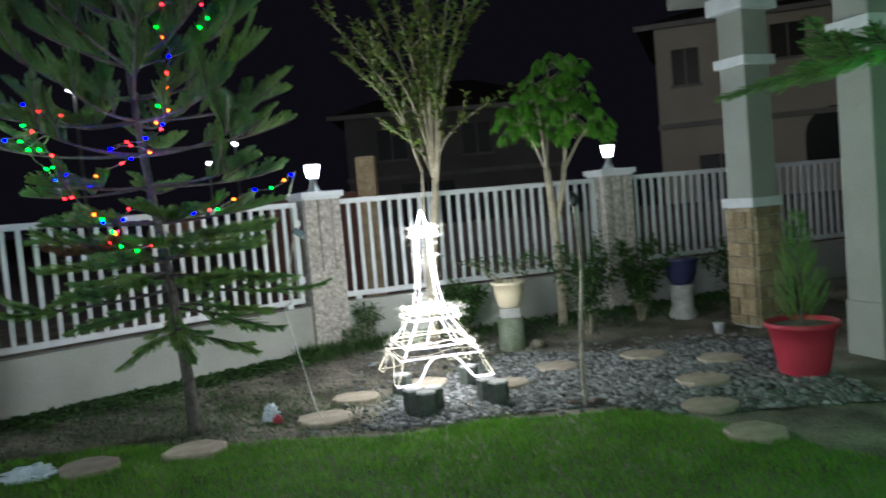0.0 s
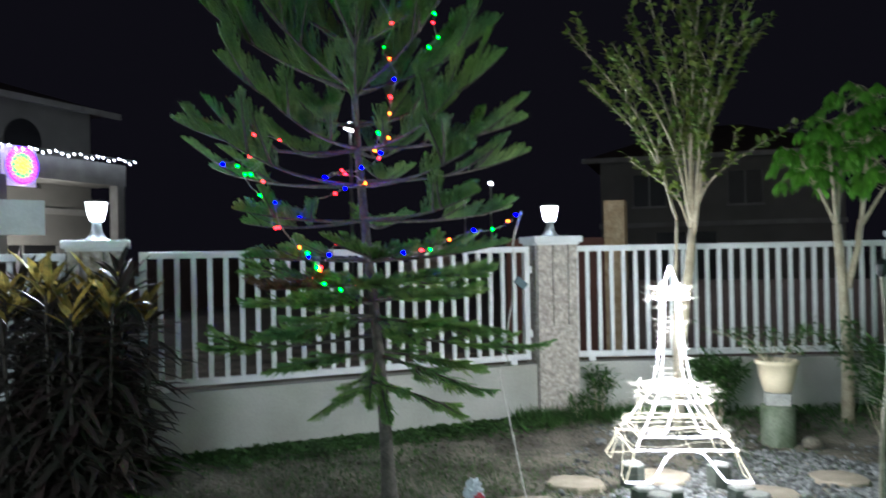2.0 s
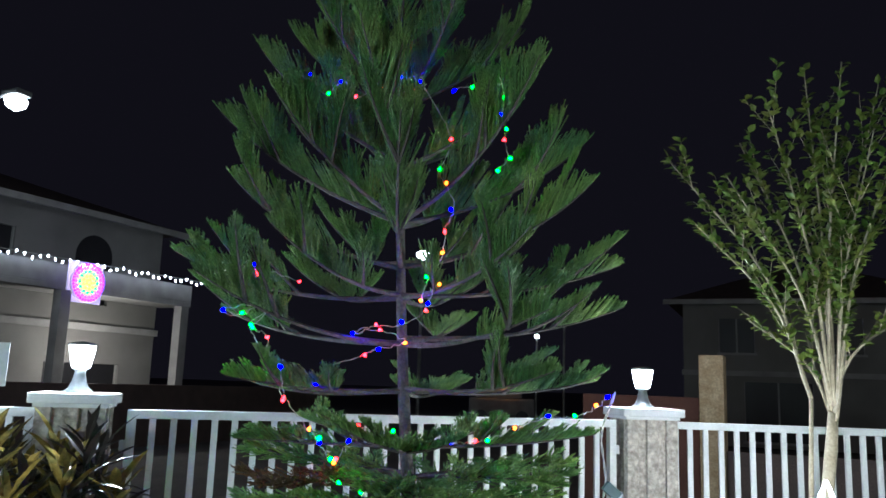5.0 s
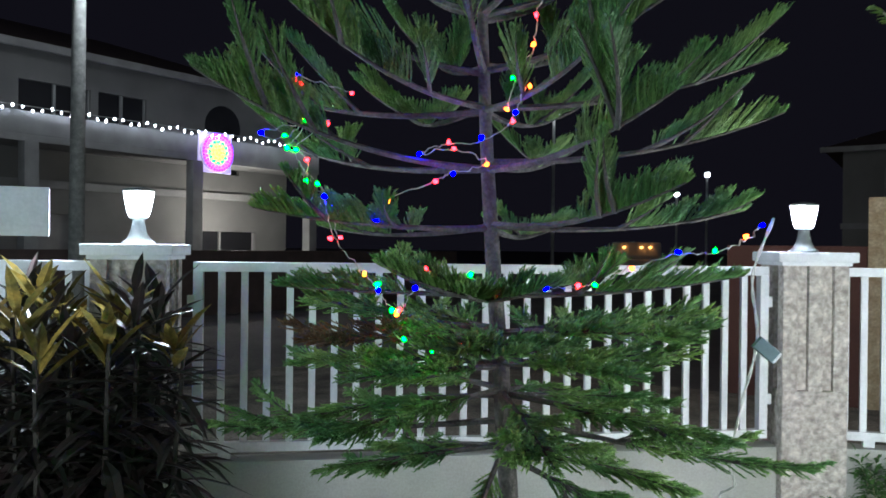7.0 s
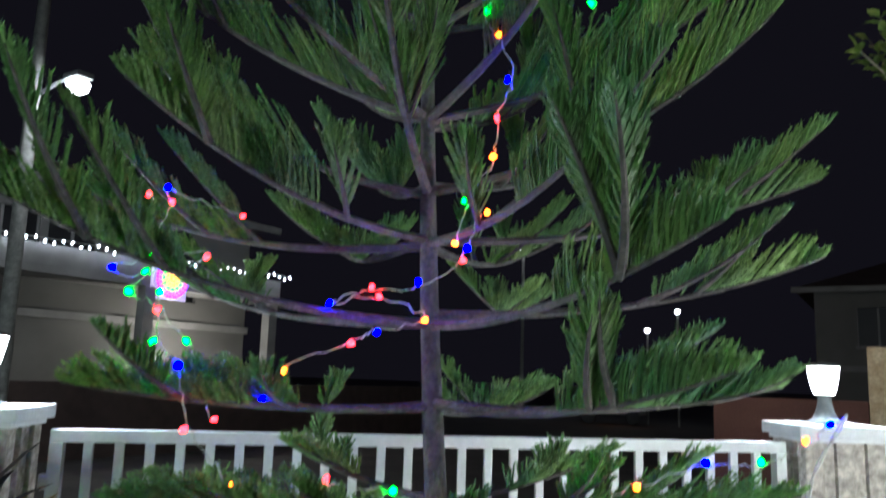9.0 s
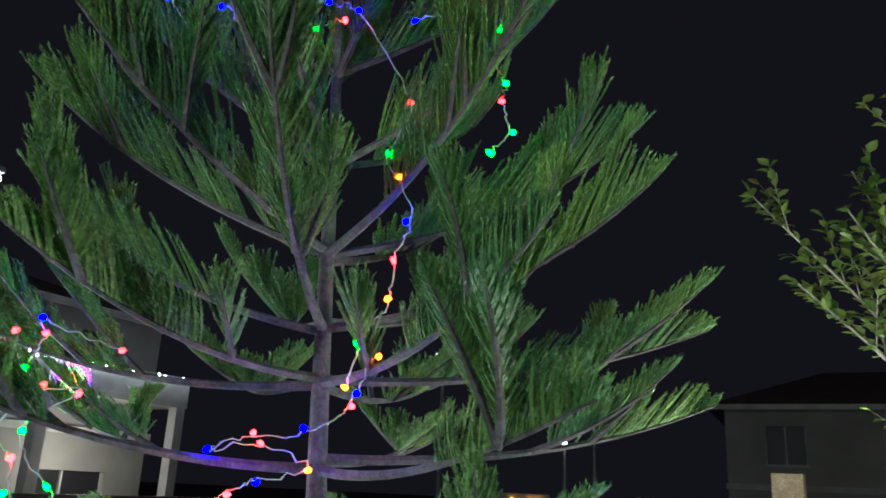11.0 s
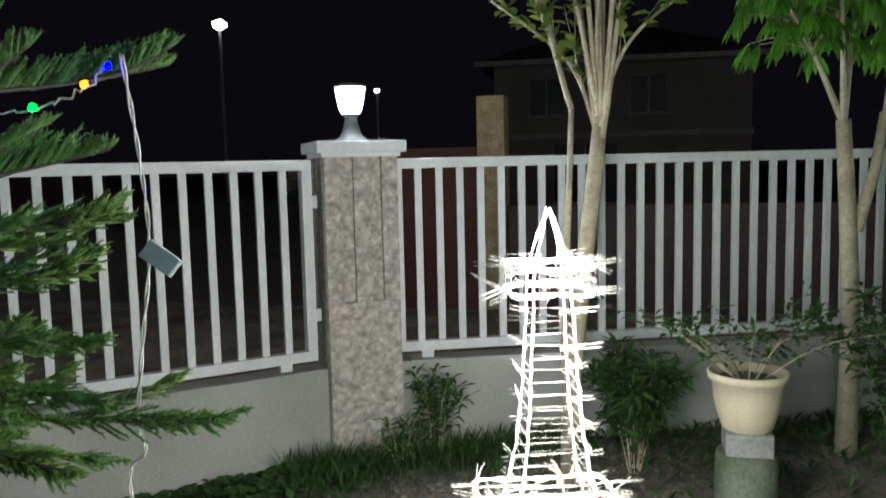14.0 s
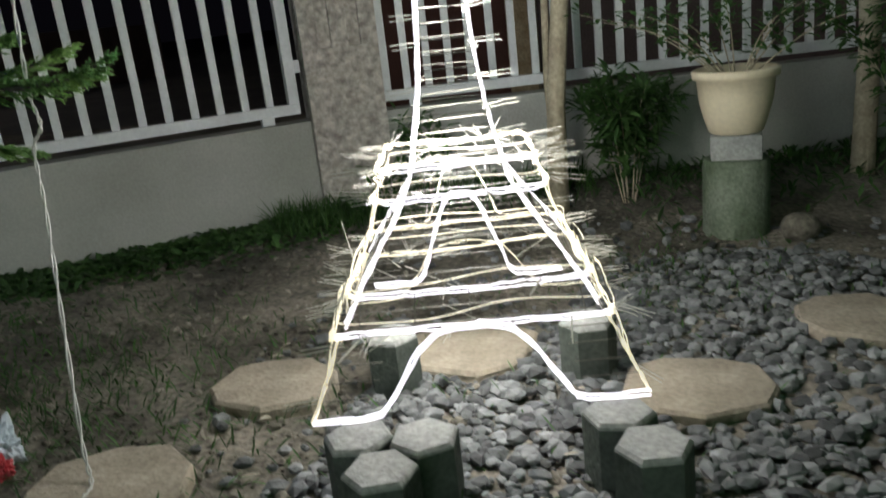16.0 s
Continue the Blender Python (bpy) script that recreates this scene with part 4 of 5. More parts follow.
def red_pot():
    at = Vector((2.4, 7.0, 0))
    pot = thing("red_pot", "large red plastic pot on the garden path", "plant pot", at)
    part("bowl", lathe(bmesh.new(), [(0.16, 0), (0.165, 0.01), (0.2, 0.2), (0.235, 0.35), (0.25, 0.352), (0.252, 0.385), (0.24, 0.39), (0.225, 0.36), (0.05, 0.34)], 40), RED_PLASTIC, pot, smooth=True)
    part("soil", lathe(bmesh.new(), [(0.215, 0.345), (0.2, 0.362), (0.05, 0.37)], 24), SOIL, pot)
    tree = thing("potted_conifer", "upright dark green conifer growing in a red pot", "plant", at + Vector((0, 0, 0.36)))
    green, wood = Soup(), Soup()
    wood.tube([Vector((0, 0, -0.02)), Vector((0, 0, 0.7))], [0.012, 0.004], 5)
    for i in range(260):
        z = rnd(0.02, 0.78)
        a, r = rnd(0, 6.28), 0.2 * (1 - z / 0.9) + 0.03
        p = Vector((math.cos(a) * r * 0.3, math.sin(a) * r * 0.3, z))
        needle_shoot(green, p, Vector((math.cos(a), math.sin(a), 1.1)).normalized(), r * rnd(0.8, 1.3), Vector((0, 0, 1)), 0.1)
    part("trunk", wood.mesh("trunk", BARK), BARK, tree)
    part("foliage", green.mesh("foliage", NEEDLE), NEEDLE, tree)
    single("white_cup", lathe(bmesh.new(), [(0.035, 0), (0.05, 0.09), (0.055, 0.092), (0.053, 0.1), (0.046, 0.09), (0.03, 0.02)], 20), CAP, "small white plastic cup on the gravel", "cup", pose(2.32, 8.75, ground_z(2.32, 8.75)), True)
    drum = Vector((2.2, 9.55, ground_z(2.2, 9.55)))
    stand = single("stone_stand", lathe(bmesh.new(), [(0.13, -0.02), (0.15, 0.03), (0.11, 0.12), (0.12, 0.3), (0.145, 0.34), (0.1, 0.345)], 22), BLOCK, "grey stone stand in the fence corner", "pedestal", Matrix.Translation(drum), True)
    single("blue_pot", lathe(bmesh.new(), [(0.1, 0), (0.15, 0.1), (0.165, 0.24), (0.18, 0.25), (0.175, 0.27), (0.15, 0.26), (0.03, 0.22)], 26), BLUE_POT, "dark blue glazed pot on a stone stand", "plant pot", Matrix.Translation(drum + Vector((0, 0, 0.345))), True)


red_pot()


def garden_pole():
    at = Vector((0.78, 6.56, 0))
    ob = thing("garden_pole", "weathered bamboo pole stuck upright by the lawn edge", "pole", at)
    pts = curve_points([Vector((0, 0, -0.05)), Vector((0.005, 0, 0.45)), Vector((0.045, 0.03, 0.92)), Vector((0.03, 0.04, 1.34))], 8)
    part("cane", tube(bmesh.new(), pts, [0.0135 + (0.002 if i % 6 == 0 else 0) - 0.00012 * i for i in range(len(pts))], 10), POLE_WOOD, ob, smooth=True)
    for k, h in enumerate((0.72, 0.86)):
        part("twig", tube(bmesh.new(), [Vector((0.03, 0.02, h)), Vector((-0.03, 0.0, h + 0.03)), Vector((-0.07, 0.0, h + 0.05))], [0.005, 0.004, 0.002], 5), POLE_WOOD, ob)
    part("cap", lathe(bmesh.new(), [(0.014, 1.34), (0.03, 1.36), (0.032, 1.4), (0.012, 1.43)], 12, Matrix.Translation((0.03, 0.04, 0))), DARK_GLASS, ob, "black spotlight head")
    for x in (-0.07, 0.08):
        single("rubble", ball_mesh(0.05, x * 50, 0.4, 0.6), ROOF, "dark lump of rubble at the pole foot", "stone", pose(at.x + x, at.y + 0.03, 0.02))


garden_pole()


# ---- paving, gravel and ground cover ----
PAVERS = [(-0.99, 6.66), (-0.855, 7.19), (-0.36, 7.48), (0.285, 7.3), (0.71, 7.76), (1.46, 7.95), (1.675, 6.97), (1.53, 6.32), (1.62, 5.71), (1.99, 7.62), (-1.72, 6.14), (-2.32, 5.95)]


def paver(x, y, seed):
    rng = random.Random(seed)
    bm = bmesh.new()
    n, r = 9, rng.uniform(0.175, 0.2)
    ring = []
    for i in range(n):
        a = 2 * math.pi * (i + rng.uniform(-0.2, 0.2)) / n
        k = r * rng.uniform(0.9, 1.06)
        ring.append((math.cos(a) * k * 1.05, math.sin(a) * k * 0.95))
    rows = []
    for s, z in ((1.0, -0.02), (1.0, 0.028), (0.95, 0.038), (0.6, 0.04), (0.25, 0.041)):
        rows.append([bm.verts.new((px * s, py * s, z + rng.uniform(-0.002, 0.002))) for px, py in ring])
    for a, b in zip(rows, rows[1:]):
        for i in range(n):
            bm.faces.new((a[i], a[(i + 1) % n], b[(i + 1) % n], b[i]))
    bm.faces.new(rows[-1])
    single("stepping_stone", bm, PAVER, "rough tan sandstone stepping stone set in gravel", "stepping stone", pose(x, y, ground_z(x, y)), group="stepping stones")


for i, (x, y) in enumerate(PAVERS):
    paver(x, y, i)


def near_paver(x, y, r=0.17):
    return any((x - a) ** 2 + (y - b) ** 2 < r * r for a, b in PAVERS)


def gravel():
    rng = random.Random(8)
    s = Soup()
    count = 0
    while count < 11500:
        x, y = rng.uniform(-1.05, 2.6), rng.uniform(6.2, 8.75)
        edge = -0.75 + 0.35 * (y - 6.4) + 0.12 * math.sin(y * 5)
        back = 8.35 + 0.1 * math.sin(x * 4) - 0.25 * max(0, 0.5 - x)
        front = 6.42 + 0.1 * math.sin(x * 1.7) - 0.8 * max(0, x - 0.95)
        keep = 1.0 if (x > edge and front < y < back) else 0.07
        if in_lawn(x, y - 0.03) or rng.random() > keep or near_paver(x, y):
            continue
        big = rng.random() ** 2.2
        r = 0.009 + 0.02 * big
        s.stone((x, y, ground_z(x, y) + r * 0.35 + rng.uniform(0, 0.012)), r * rng.uniform(0.9, 1.5), r * rng.uniform(0.75, 1.1), r * rng.uniform(0.5, 0.8), rng)
        count += 1
    tagged(new("gravel", s.mesh("gravel", GRAVEL)), "grey river gravel round the stepping stones", "gravel", kind="stuff")
    s = Soup()
    for i in range(7000):
        x, y = rng.uniform(-4.2, 0.4), rng.uniform(6.0, 9.2)
        if in_lawn(x, y) or near_paver(x, y):
            continue
        r = 0.005 + 0.016 * rng.random() ** 3
        s.stone((x, y, ground_z(x, y) + r * 0.3), r * 1.3, r, r * 0.7, rng)
    tagged(new("soil_crumbs", s.mesh("soil_crumbs", SOIL)), "loose crumbs of dry soil", "soil", kind="stuff")


gravel()


def cover(name, count, place, length, width, label, mat, up):
    """Low leaves scattered over the soil."""
    rng = random.Random(len(name))
    s = Soup()
    done = 0
    while done < count:
        x, y = place(rng)
        if in_lawn(x, y) or near_paver(x, y, 0.16):
            continue
        a = rng.uniform(0, 6.28)
        w = Vector((math.cos(a), math.sin(a), rng.uniform(*up)))
        s.leaf(Vector((x, y, ground_z(x, y) + rng.uniform(-0.005, 0.02))), w, Vector((0, 0, 1)), length * rng.uniform(0.5, 1.3), width * rng.uniform(0.6, 1.3), 0.15, rng.uniform(0, 0.5))
        done += 1
    tagged(new(name, s.mesh(name, mat)), label, "plants", kind="stuff")


def by_wall(a, b, depth):
    def place(rng):
        u, d = rng.uniform(0.05, 0.97), abs(rng.gauss(0, depth)) + 0.09
        p = a.lerp(b, u)
        n = Vector((b.y - a.y, a.x - b.x, 0)).normalized()
        return p.x + n.x * d, p.y + n.y * d
    return place


cover("wall_creeper", 6500, by_wall(PILLAR_L, PILLAR_A, 0.17), 0.05, 0.035, "low creeping green leaves along the wall foot", WEED, (0.1, 0.9))
cover("wall_grass", 2200, by_wall(PILLAR_L.lerp(PILLAR_A, 0.86), PILLAR_A.lerp(PILLAR_B, 0.35), 0.15), 0.13, 0.007, "tufts of wild grass along the wall foot", WEED, (0.8, 3.0))
cover("corner_weeds", 2600, by_wall(PILLAR_A.lerp(PILLAR_B, 0.3), PILLAR_B.lerp(PILLAR_D, 0.6), 0.35), 0.08, 0.02, "dark weeds along the fence", WEED, (0.3, 2.0))
cover("thin_grass", 5200, lambda r: (r.gauss(-1.9, 0.75), r.gauss(6.9, 0.45)), 0.05, 0.006, "thin patchy grass on bare soil", WEED, (0.5, 2.5))
cover("thin_moss_grass", 900, lambda r: (r.gauss(0.2, 0.3), r.gauss(8.1, 0.3)), 0.035, 0.006, "thin grass behind the tower", WEED, (0.5, 2.0))
cover("dry_leaves", 260, lambda r: (r.uniform(-3.8, 1.2), r.uniform(6.2, 9.0)), 0.045, 0.022, "scattered dry fallen leaves", POLE_WOOD, (0.0, 0.4))


def litter():
    def crumple(name, at, size, mat, label, seed, turn=0):
        bm = bmesh.new()
        bmesh.ops.create_icosphere(bm, subdivisions=4, radius=1)
        for v in bm.verts:
            k = 0.65 + 0.6 * abs(noise.noise(v.co * 2.3 + Vector((seed, 0, 0)))) + 0.25 * noise.noise(v.co * 6 + Vector((0, seed, 0)))
            v.co = Vector((v.co.x * size[0] * k, v.co.y * size[1] * k, max(v.co.z * k, -0.4) * size[2]))
        single(name, bm, mat, label, "plastic bag", pose(*at, 0, 0, turn))
    white = material("white_plastic_film", (0.62, 0.68, 0.72), (0.5, 0.56, 0.62), 20, 0.35, fine=0.1)
    blue = material("blue_plastic_film", (0.1, 0.15, 0.5), (0.2, 0.3, 0.6), 15, 0.35, fine=0.1)
    red = material("red_plastic_film", (0.5, 0.05, 0.06), (0.4, 0.05, 0.06), 15, 0.35, fine=0.1)
    crumple("plastic_bag", (-2.62, 5.83, 0.03), (0.17, 0.1, 0.07), white, "crumpled white plastic bag on the soil", 1.0, 25)
    crumple("plastic_bag", (-2.86, 5.72, 0.03), (0.1, 0.1, 0.06), blue, "crumpled blue plastic bag on the soil", 3.0)
    crumple("plastic_bag", (-1.39, 6.74, 0.05), (0.07, 0.05, 0.09), white, "crumpled pale blue plastic wrapper", 5.0)
    crumple("plastic_bag", (-1.33, 6.68, 0.03), (0.04, 0.035, 0.045), red, "scrap of red plastic on the soil", 7.0)


litter()


# ---- porch of the house ----
def porch():
    def column(at, turn, stone):
        ob = thing("porch_column", "square plastered porch column with white bands" + (" and a tan stone foot" if stone else ""), "column", at, turn, "porch columns")
        h = 0.155
        low = 1.12 if stone else 0.42
        part("shaft", cube((-h, -h, low), (h, h, 2.95), 0.01), COLUMN, ob)
        part("core", cube((-h - 0.01, -h - 0.01, -0.1), (h + 0.01, h + 0.01, low)), BLOCK if stone else COLUMN, ob)
        bands = ((1.12, 1.21), (2.44, 2.53)) if stone else ((2.44, 2.53),)
        for z0, z1 in bands:
            part("band", cube((-h - 0.04, -h - 0.04, z0), (h + 0.04, h + 0.04, z1), 0.008), CAP, ob, "white moulded band")
        part("capital", cube((-h - 0.07, -h - 0.07, 2.95), (h + 0.07, h + 0.07, 3.12), 0.012), CAP, ob)
        if stone:
            rng = random.Random(4)
            for q in range(4):
                m = Matrix.Rotation(q * math.pi / 2, 4, "Z")
                z = 0.0
                while z < 1.1:
                    hh = min(rng.uniform(0.09, 0.17), 1.115 - z)
                    x = -h - 0.01
                    while x < h:
                        w = min(rng.uniform(0.1, 0.22), h + 0.01 - x)
                        part("stone", cube((x + 0.004, -h - 0.01 - rng.uniform(0.02, 0.035), z + 0.004), (x + w - 0.004, -h - 0.005, z + hh - 0.004), 0.008, m), STONE, ob)
                        x += w
                    z += hh
    column(Vector((2.8, 9.06, 0.02)), 27, True)
    column(Vector((3.17, 7.45, 0.0)), 22, False)
    single("porch_beam", cube((2.2, 5.0, 3.12), (7.0, 9.4, 3.5), 0.02), COLUMN, "plain plastered porch roof slab on columns", "roof", kind="structure")
    # unseen wall behind the camera, added to carry the fill light's door
    single("wall_house", cube((-6, -3.2, -0.1), (7, -3.0, 3.3), 0.0), HOUSE, "unseen plain plastered house wall added behind the camera", "wall", kind="structure")
    # out-of-view ceiling, built only to hold the added lamp
    single("ceiling_porch", cube((-2, -3.0, 3.0), (4.5, -0.6, 3.15)), HOUSE_TRIM, "unseen white ceiling added above the porch fill lamp", "ceiling", kind="structure")
    # invented door that gives the front fill light a body
    door = thing("door_1", "unseen glazed sliding door added around the front fill light", "door", (-1.7, -2.985, 0), kind="structure")
    for x in (-1.25, -0.02, 1.2):
        part("frame", cube((x, -0.01, 0), (x + 0.05, 0.04, 2.5), 0.005), RAIL, door)
    part("frame", cube((-1.25, -0.01, 2.5), (1.25, 0.04, 2.56), 0.005), RAIL, door)
    for x in (-1.2, 0.03):
        part("pane", cube((x, -0.005, 0.02), (x + 1.17, 0.008, 2.5)), FILL_PANE, door, "added glowing pane of the fill light")
    # invented fixture around the weak porch fill
    ob = thing("added_porch_lamp", "unseen round white glass ceiling lamp added for the porch fill", "lamp", (1.5, -1.2, 3.0))
    part("plate", lathe(bmesh.new(), [(0.12, -0.03), (0.13, -0.015), (0.13, 0)], 24), CAP, ob)
    g = part("globe", lathe(bmesh.new(), [(0.02, -0.3), (0.11, -0.26), (0.15, -0.18), (0.14, -0.09), (0.1, -0.03)], 24), LAMP_GLASS, ob, smooth=True)
    g.visible_shadow = False


# glow of the added door panes, part of the front fill
FILL_PANE = glow("fill_pane_glow", (0.9, 1.0, 0.93), 1.5)
porch()


def side_pine():
    """A second pine beside the porch whose lowest limbs reach over the lawn."""
    at = Vector((3.3, 4.9, 0))
    ob = thing("norfolk_pine", "green pine limb lit by green lamps beside the porch", "tree", at)
    wood = Soup()
    wood.tube([Vector((0, 0, -0.05)), Vector((0, 0, 1.5)), Vector((0, 0, 3.2))], [0.06, 0.05, 0.03], 9)
    part("trunk", wood.mesh("trunk", BARK, True), BARK, ob)
    for z, az, length, r0, r1 in ((2.1, 165, 1.95, -4, -12), (2.35, 182, 1.55, 6, 4), (2.0, 200, 1.2, -6, -16), (2.2, 90, 1.2, 0, 0), (2.3, 20, 1.2, 0, 0), (2.2, 300, 1.1, 0, 0)):
        wood, green = Soup(), Soup()
        pine_branch(wood, green, Vector((0, 0, z)), az, length, r0, r1, 0.25, 0.2, -0.05)
        limb = part("branch", wood.mesh("branch", BARK), BARK, ob)
        part("needles", green.mesh("needles", NEEDLE), NEEDLE, limb)
    light_string([at + Vector(p) for p in ((-0.5, -0.05, 2.12), (-0.8, 0.12, 1.98), (-1.1, 0.25, 1.9), (-0.7, -0.2, 1.9), (-0.3, -0.3, 2.0))], [1, 1, 1, 1, 1], "string of small green lamps on a pine limb")


side_pine()
lamp("green_bulb", (2.55, 4.85, 1.8), 16, (0.1, 1.0, 0.25), 0.03)


# ---- name board on a post ----
def name_board():
    a = Vector((-3.98, 6.02, 0))
    b = Vector((-4.36, 5.42, 0))
    m, length = along(b, a)
    ob = thing("name_board", "blank white board on a white post with scroll brackets", "sign", kind="")
    ob.matrix_basis = m
    part("board", cube((0, -0.012, 1.665), (length, 0.012, 1.885), 0.004), CAP, ob)
    part("post", cube((length * 0.4 - 0.025, 0.014, -0.05), (length * 0.4 + 0.025, 0.06, 1.93), 0.004), RAIL, ob)
    for s in (-1, 1):
        pts = []
        for i in range(26):
            t = i / 25 * 2.4 * math.pi
            r = 0.075 * (1 - i / 34)
            pts.append(Vector((length * 0.4 + s * (0.095 + r * math.cos(t)), 0.037, 1.56 + r * math.sin(t))))
        part("scroll", tube(bmesh.new(), pts, 0.009, 6), RAIL, ob)


name_board()


# ---- the street and the houses beyond it ----
def house(name, m, width, depth, height, openings, label, roof_h=1.6, paint=None):
    """Two-storey house: walls with real openings set back as dark windows, trim and a hipped roof."""
    paint = paint or HOUSE
    ob = thing(name, label, "house")
    ob.matrix_basis = m
    cuts_x = sorted({0, width, *[v for o in openings for v in (o[0], o[1])]})
    cuts_z = sorted({0, height, *[v for o in openings for v in (o[2], o[3])]})
    bm = bmesh.new()
    for x0, x1 in zip(cuts_x, cuts_x[1:]):
        for z0, z1 in zip(cuts_z, cuts_z[1:]):
            cx, cz = (x0 + x1) / 2, (z0 + z1) / 2
            if not any(o[0] < cx < o[1] and o[2] < cz < o[3] for o in openings):
                box(bm, (x0, 0, z0), (x1, 0.2, z1))
    bmesh.ops.remove_doubles(bm, verts=bm.verts, dist=0.001)
    part("front_wall", bm, paint, ob)
    part("body", cube((0, 0.9, 0), (width, depth, height)), paint, ob)
    part("side_wall", cube((-0.002, 0.2, 0), (0.2, 0.9, height)), paint, ob)
    part("side_wall", cube((width - 0.2, 0.2, 0), (width + 0.002, 0.9, height)), paint, ob)
    for x0, x1, z0, z1, kind in openings:
        w = part("window" if kind != "garage" else "garage_door", cube((x0, 0.12, z0), (x1, 0.16, z1)), DARK_GLASS if kind != "garage" else HOUSE_TRIM, ob)
        if kind == "window":
            for f in (0.0, 0.5, 1.0):
                x = x0 + (x1 - x0) * f
                part("frame", cube((x - 0.03, 0.06, z0), (x + 0.03, 0.12, z1)), HOUSE_TRIM, w)
            part("sill", cube((x0 - 0.06, -0.08, z0 - 0.08), (x1 + 0.06, 0.0, z0)), HOUSE_TRIM, w)
        if kind == "arch":
            bm = bmesh.new()
            cx, r = (x0 + x1) / 2, (x1 - x0) / 2
            lathe(bm, [(r, 0), (r, 0.04)], 32, Matrix.Translation((cx, -0.02, z1)) @ Matrix.Rotation(-math.pi / 2, 4, "X"))
            part("arch_pane", bm, DARK_GLASS, w)
    part("band", cube((-0.05, -0.1, height * 0.48), (width + 0.05, -0.001, height * 0.48 + 0.18)), HOUSE_TRIM, ob)
    bm = bmesh.new()
    e = 0.6
    v = [bm.verts.new(p) for p in ((-e, -e, height), (width + e, -e, height), (width + e, depth + e, height), (-e, depth + e, height), (depth * 0.45, depth / 2, height + roof_h), (width - depth * 0.45, depth / 2, height + roof_h))]
    for f in ((0, 1, 5, 4), (1, 2, 5), (2, 3, 4, 5), (3, 0, 4), (3, 2, 1, 0)):
        bm.faces.new([v[i] for i in f])
    part("roof", bm, ROOF, ob)
    part("eave", cube((-e - 0.02, -e - 0.04, height - 0.14), (width + e + 0.02, -e + 0.06, height + 0.03)), HOUSE_TRIM, ob)
    return ob


def turned(ax, ay, bx, by):
    return Matrix.Translation((ax, ay, 0)) @ Matrix.Rotation(math.atan2(by - ay, bx - ax), 4, "Z")


# facade seen over the fence beyond the street: its front looks towards the garden
LEFT = turned(-18.6, 5.0, -18.3, 21.2)
house("neighbour_house", LEFT, 16.2, 8, 6.0, [(8.2, 9.9, 3.9, 5.3, "window"), (10.1, 11.4, 3.9, 5.3, "window"), (13.2, 14.4, 3.6, 4.9, "arch"), (7.0, 9.6, 0.3, 2.3, "garage"), (12.6, 15.0, 0.4, 2.0, "window")], "pale two-storey house with arched window across the street")
RIGHT = turned(6.6, 29.0, 17.0, 26.0)
house("neighbour_house", RIGHT, 11, 8, 6.6, [(0.5, 1.4, 4.6, 5.8, "window"), (3.6, 4.7, 5.1, 6.2, "window"), (5.5, 6.5, 5.1, 6.2, "window"), (4.5, 6.3, 1.6, 2.5, "arch"), (1.2, 2.6, 0.0, 2.2, "window")], "unlit pale two-storey house with an arched porch behind the fence", paint=CREAM_WALL)
BACK = turned(-4.8, 33.0, 3.5, 33.5)
house("neighbour_house", BACK, 8.5, 7, 5.0, [(1.2, 2.4, 3.2, 4.4, "window"), (4.6, 5.8, 3.2, 4.4, "window"), (2.0, 4.2, 0.2, 2.2, "window")], "dark two-storey house far behind the railing")


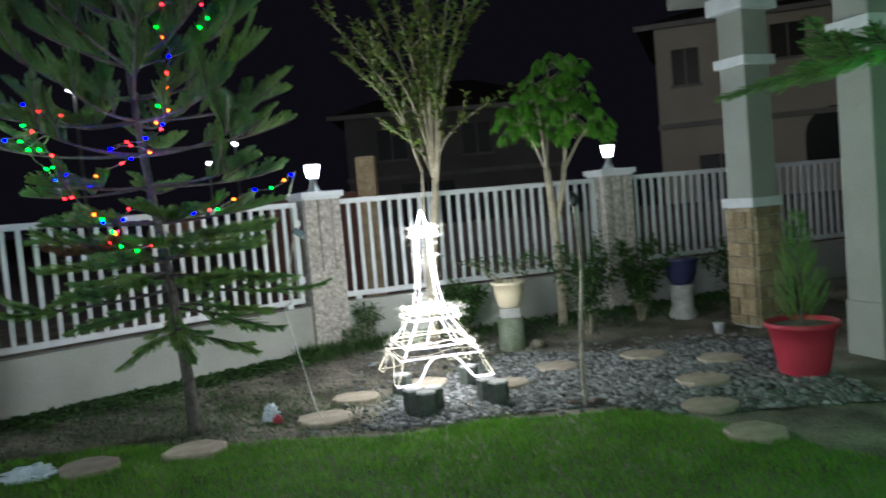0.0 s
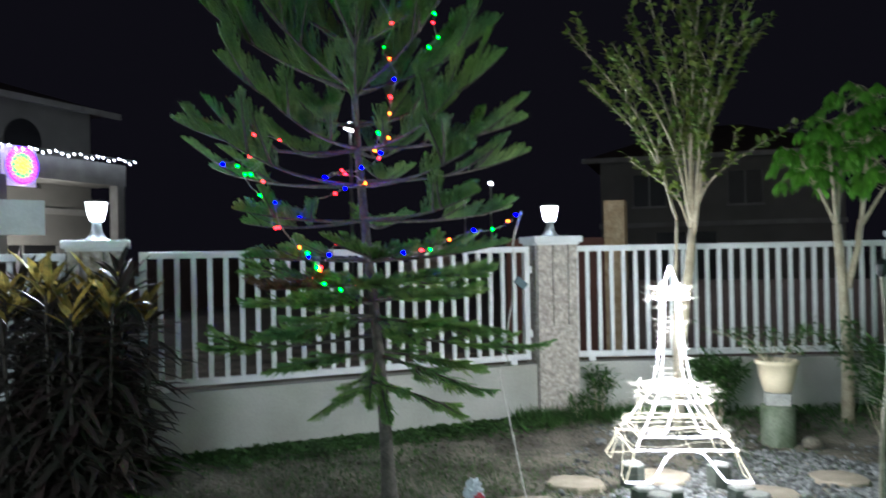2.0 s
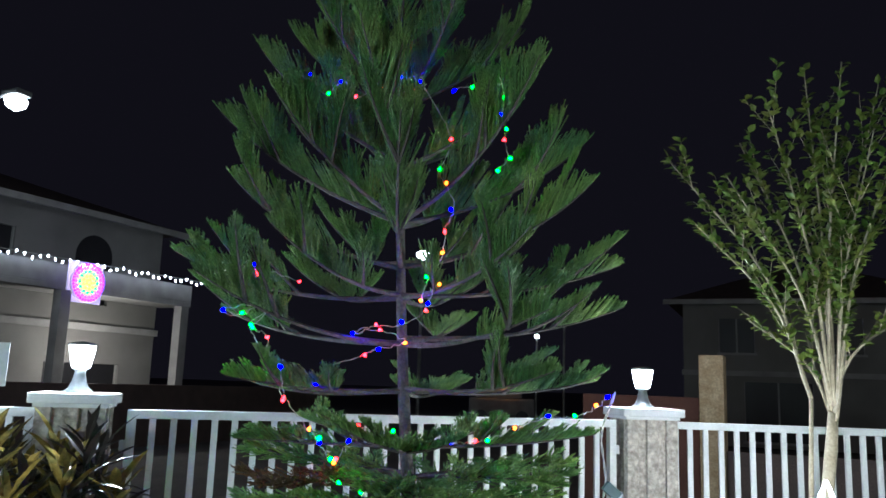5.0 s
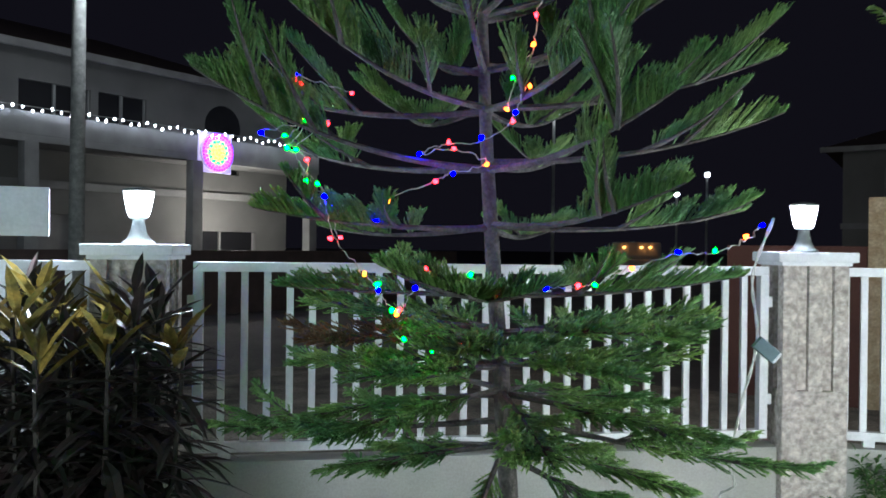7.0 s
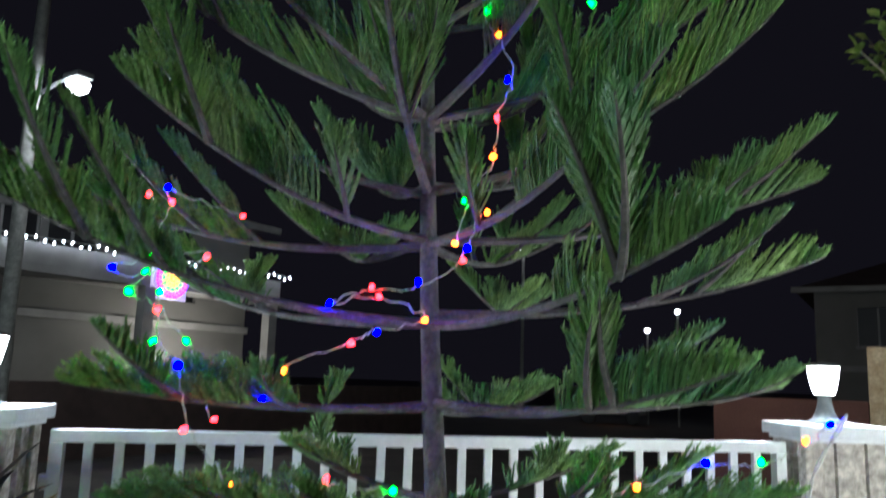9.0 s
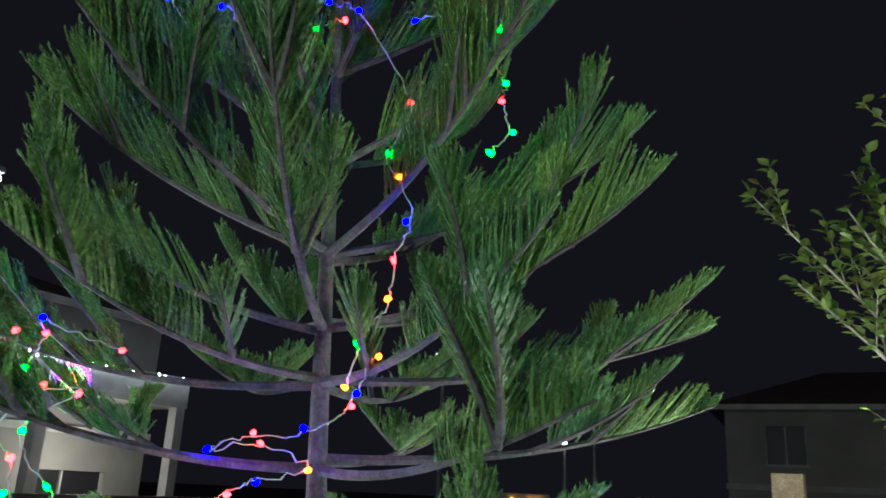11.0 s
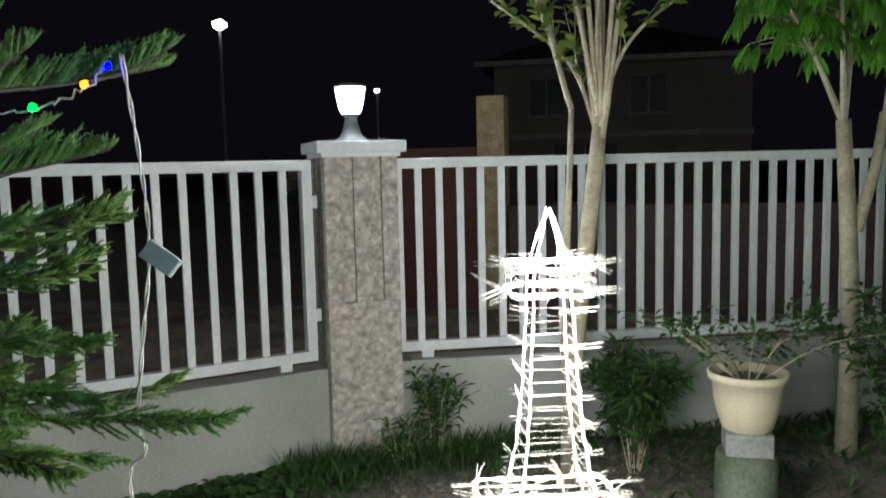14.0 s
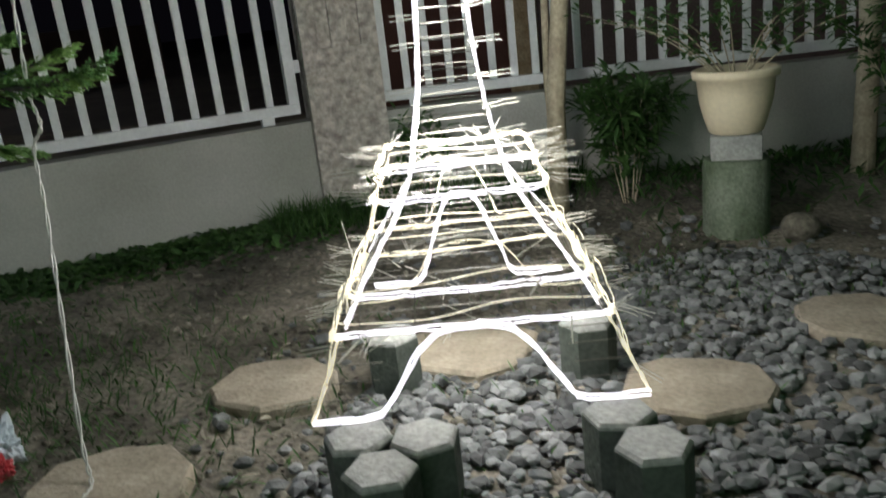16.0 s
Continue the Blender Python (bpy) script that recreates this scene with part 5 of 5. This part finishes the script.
def street():
    def led_line():
        ob = thing("icicle_lights", "row of small white lamps along a balcony edge", "string light", (-17.2, 8.5, 4.45))
        a, b = Vector((0, 0, 0)), Vector((0.4, 12.9, 0.05))
        s = Soup()
        s.tube([a, b], 0.012, 4)
        part("wire", s.mesh("wire", LED_CLEAR), LED_CLEAR, ob)
        m = Soup()
        m.stone((0, 0, 0), 0.026, 0.026, 0.04, random.Random(2))
        mesh = m.mesh("bulb", BALCONY_LED, True)
        for i in range(64):
            o = part("bulb", mesh, None, ob)
            o.location = a.lerp(b, i / 63) + Vector((0, 0, -0.05 + 0.05 * math.sin(i * 1.7)))
    led_line()
    deck = thing("balcony", "long plastered balcony with a low parapet", "balcony", (-18.35, 8.4, 0))
    part("slab", cube((0, 0, 3.75), (1.2, 13.0, 3.9), 0.01), HOUSE_TRIM, deck)
    part("parapet", cube((1.08, 0, 3.9), (1.2, 13.0, 4.38), 0.01), HOUSE_TRIM, deck)
    for y in (0.2, 4.4, 8.6, 12.7):
        part("pillar", cube((1.0, y - 0.15, -0.05), (1.28, y + 0.15, 3.75), 0.01), HOUSE_TRIM, deck)
    star = thing("star_lantern", "round lantern of coloured lamps in a white frame", "lantern", (-17.05, 17.55, 4.0))
    turn = Matrix.Rotation(radians(90), 4, "Y")
    part("panel", cube((-0.1, -0.52, -0.52), (-0.05, 0.52, 0.52), 0.01), LANTERN, star, "pale violet square panel")
    part("disc", lathe(bmesh.new(), [(0.5, -0.04), (0.52, 0), (0.5, 0.04)], 40, turn), LANTERN_DISC, star)
    s = Soup()
    for ringr, n, mat_i in ((0.46, 34, 2), (0.37, 22, 0), (0.27, 12, 1), (0.17, 9, 3), (0.07, 5, 3)):
        s = Soup()
        s.stone((0, 0, 0), 0.042, 0.042, 0.042, random.Random(n))
        mesh = s.mesh("lamp_bead", LANTERN_LEDS[mat_i], True)
        for i in range(n):
            a = 2 * math.pi * i / n
            part("lamp_bead", mesh, None, star).location = (0.07, ringr * math.cos(a), ringr * math.sin(a))
    lane = thing("street_lamp", "lit street lamp on a concrete pole across the street", "street lamp", (-13.6, 11.77, 0))
    part("pole", tube(bmesh.new(), [Vector((0, 0, -0.05)), Vector((0, 0, 8.5))], [0.135, 0.1], 12), BLOCK, lane, smooth=True)
    part("arm", tube(bmesh.new(), [Vector((0, 0, 6.2)), Vector((0.5, 0.15, 6.45)), Vector((0.9, 0.25, 6.5))], 0.035, 8), LAMP_BODY, lane)
    part("head", cube((0.62, 0.1, 6.44), (1.05, 0.4, 6.54), 0.03), LAMP_BODY, lane)
    part("lens", lathe(bmesh.new(), [(0.06, 6.2), (0.16, 6.26), (0.19, 6.36), (0.13, 6.45)], 20, Matrix.Translation((0.85, 0.25, 0))), LAMP_GLASS, lane).visible_shadow = False
    post = single("gate_post", cube((-1.59, 13.2, -0.05), (-1.31, 13.5, 2.2), 0.015), STONE, "tan gate post across the lane", "post")
    single("wall_lane", cube((-3.0, 13.25, -0.05), (-1.6, 13.4, 1.7), 0.01), BRICK_RED, "red-brown boundary wall beside the tan gate post", "wall", kind="structure")
    single("wall_far", cube((-1.3, 13.3, -0.05), (9, 13.45, 1.1), 0.01), ROOF, "far boundary wall across the lane", "wall", kind="structure")
    single("wall_street", cube((-16.1, 2, -0.05), (-15.95, 27, 1.5), 0.01), ROOF, "dark boundary fence across the street", "wall", kind="structure")
    far = thing("street_lamp", "far lit street lamp on a slim pole", "street lamp", (-20.0, 42, 0))
    part("pole", tube(bmesh.new(), [Vector((0, 0, 0)), Vector((0, 0, 8.9))], [0.1, 0.07], 10), BLOCK, far)
    part("lens", lathe(bmesh.new(), [(0.1, 8.5), (0.34, 8.65), (0.36, 8.85), (0.1, 9.0)], 16), LAMP_GLASS, far)
    for x, y, z, r in ((-13.2, 41.5, 4.2, 0.12), (-11.6, 40.9, 5.0, 0.12)):
        o = thing("street_lamp", "small distant lit lamp on a pole", "street lamp", (x, y, 0))
        part("pole", tube(bmesh.new(), [Vector((0, 0, 0)), Vector((0, 0, z))], 0.05, 8), BLOCK, o)
        part("lens", lathe(bmesh.new(), [(0.02, z - 0.02), (r, z + 0.05), (r, z + 0.16), (0.02, z + 0.2)], 12), LAMP_GLASS, o)
    car = thing("parked_van", "pale van with lit amber lamps far down the lane", "vehicle", (-14.8, 41.0, 0), 20)
    amber = glow("amber_lamp", (1.0, 0.4, 0.08), 3.0)
    part("body", cube((-1.6, -0.8, 0.4), (1.6, 0.8, 1.2), 0.12), HOUSE_TRIM, car)
    part("cabin", cube((-1.3, -0.75, 1.2), (1.0, 0.75, 2.0), 0.15), HOUSE_TRIM, car)
    for x in (-0.7, 0.1, 0.5):
        part("amber_lamp", lathe(bmesh.new(), [(0.01, -0.06), (0.11, 0), (0.01, 0.06)], 12, Matrix.Translation((x, -0.86, 1.75))), amber, car)
    for x in (-1.0, 1.0):
        part("wheel", lathe(bmesh.new(), [(0.32, -0.1), (0.34, 0), (0.32, 0.1)], 20, Matrix.Translation((x, -0.75, 0.3)) @ Matrix.Rotation(radians(90), 4, "X")), DARK_GLASS, car)


BALCONY_LED = glow("cool_white_led", (0.85, 0.92, 1.0), 12.0)
LANTERN = glow("lantern_paper", (0.8, 0.7, 1.0), 0.2)
LANTERN_DISC = glow("lantern_disc", (0.9, 0.75, 0.85), 0.14)
LANTERN_LEDS = [glow("lantern_" + n, c, 2.0) for n, c in (("red", (1, 0.05, 0.3)), ("green", (0.03, 1, 0.12)), ("violet", (0.2, 0.03, 1)), ("amber", (1, 0.5, 0.05)))]
street()
# added orange light without a fixture, for the gate post and lane wall
lamp("lane_fill", (-2.6, 11.6, 3.0), 8, (1.0, 0.5, 0.24), 0.15)
# added fill without a fixture, to brighten the right and back houses
lamp("lane_fill", (5.5, 18.0, 5.5), 110, (1.0, 0.88, 0.7), 0.15)
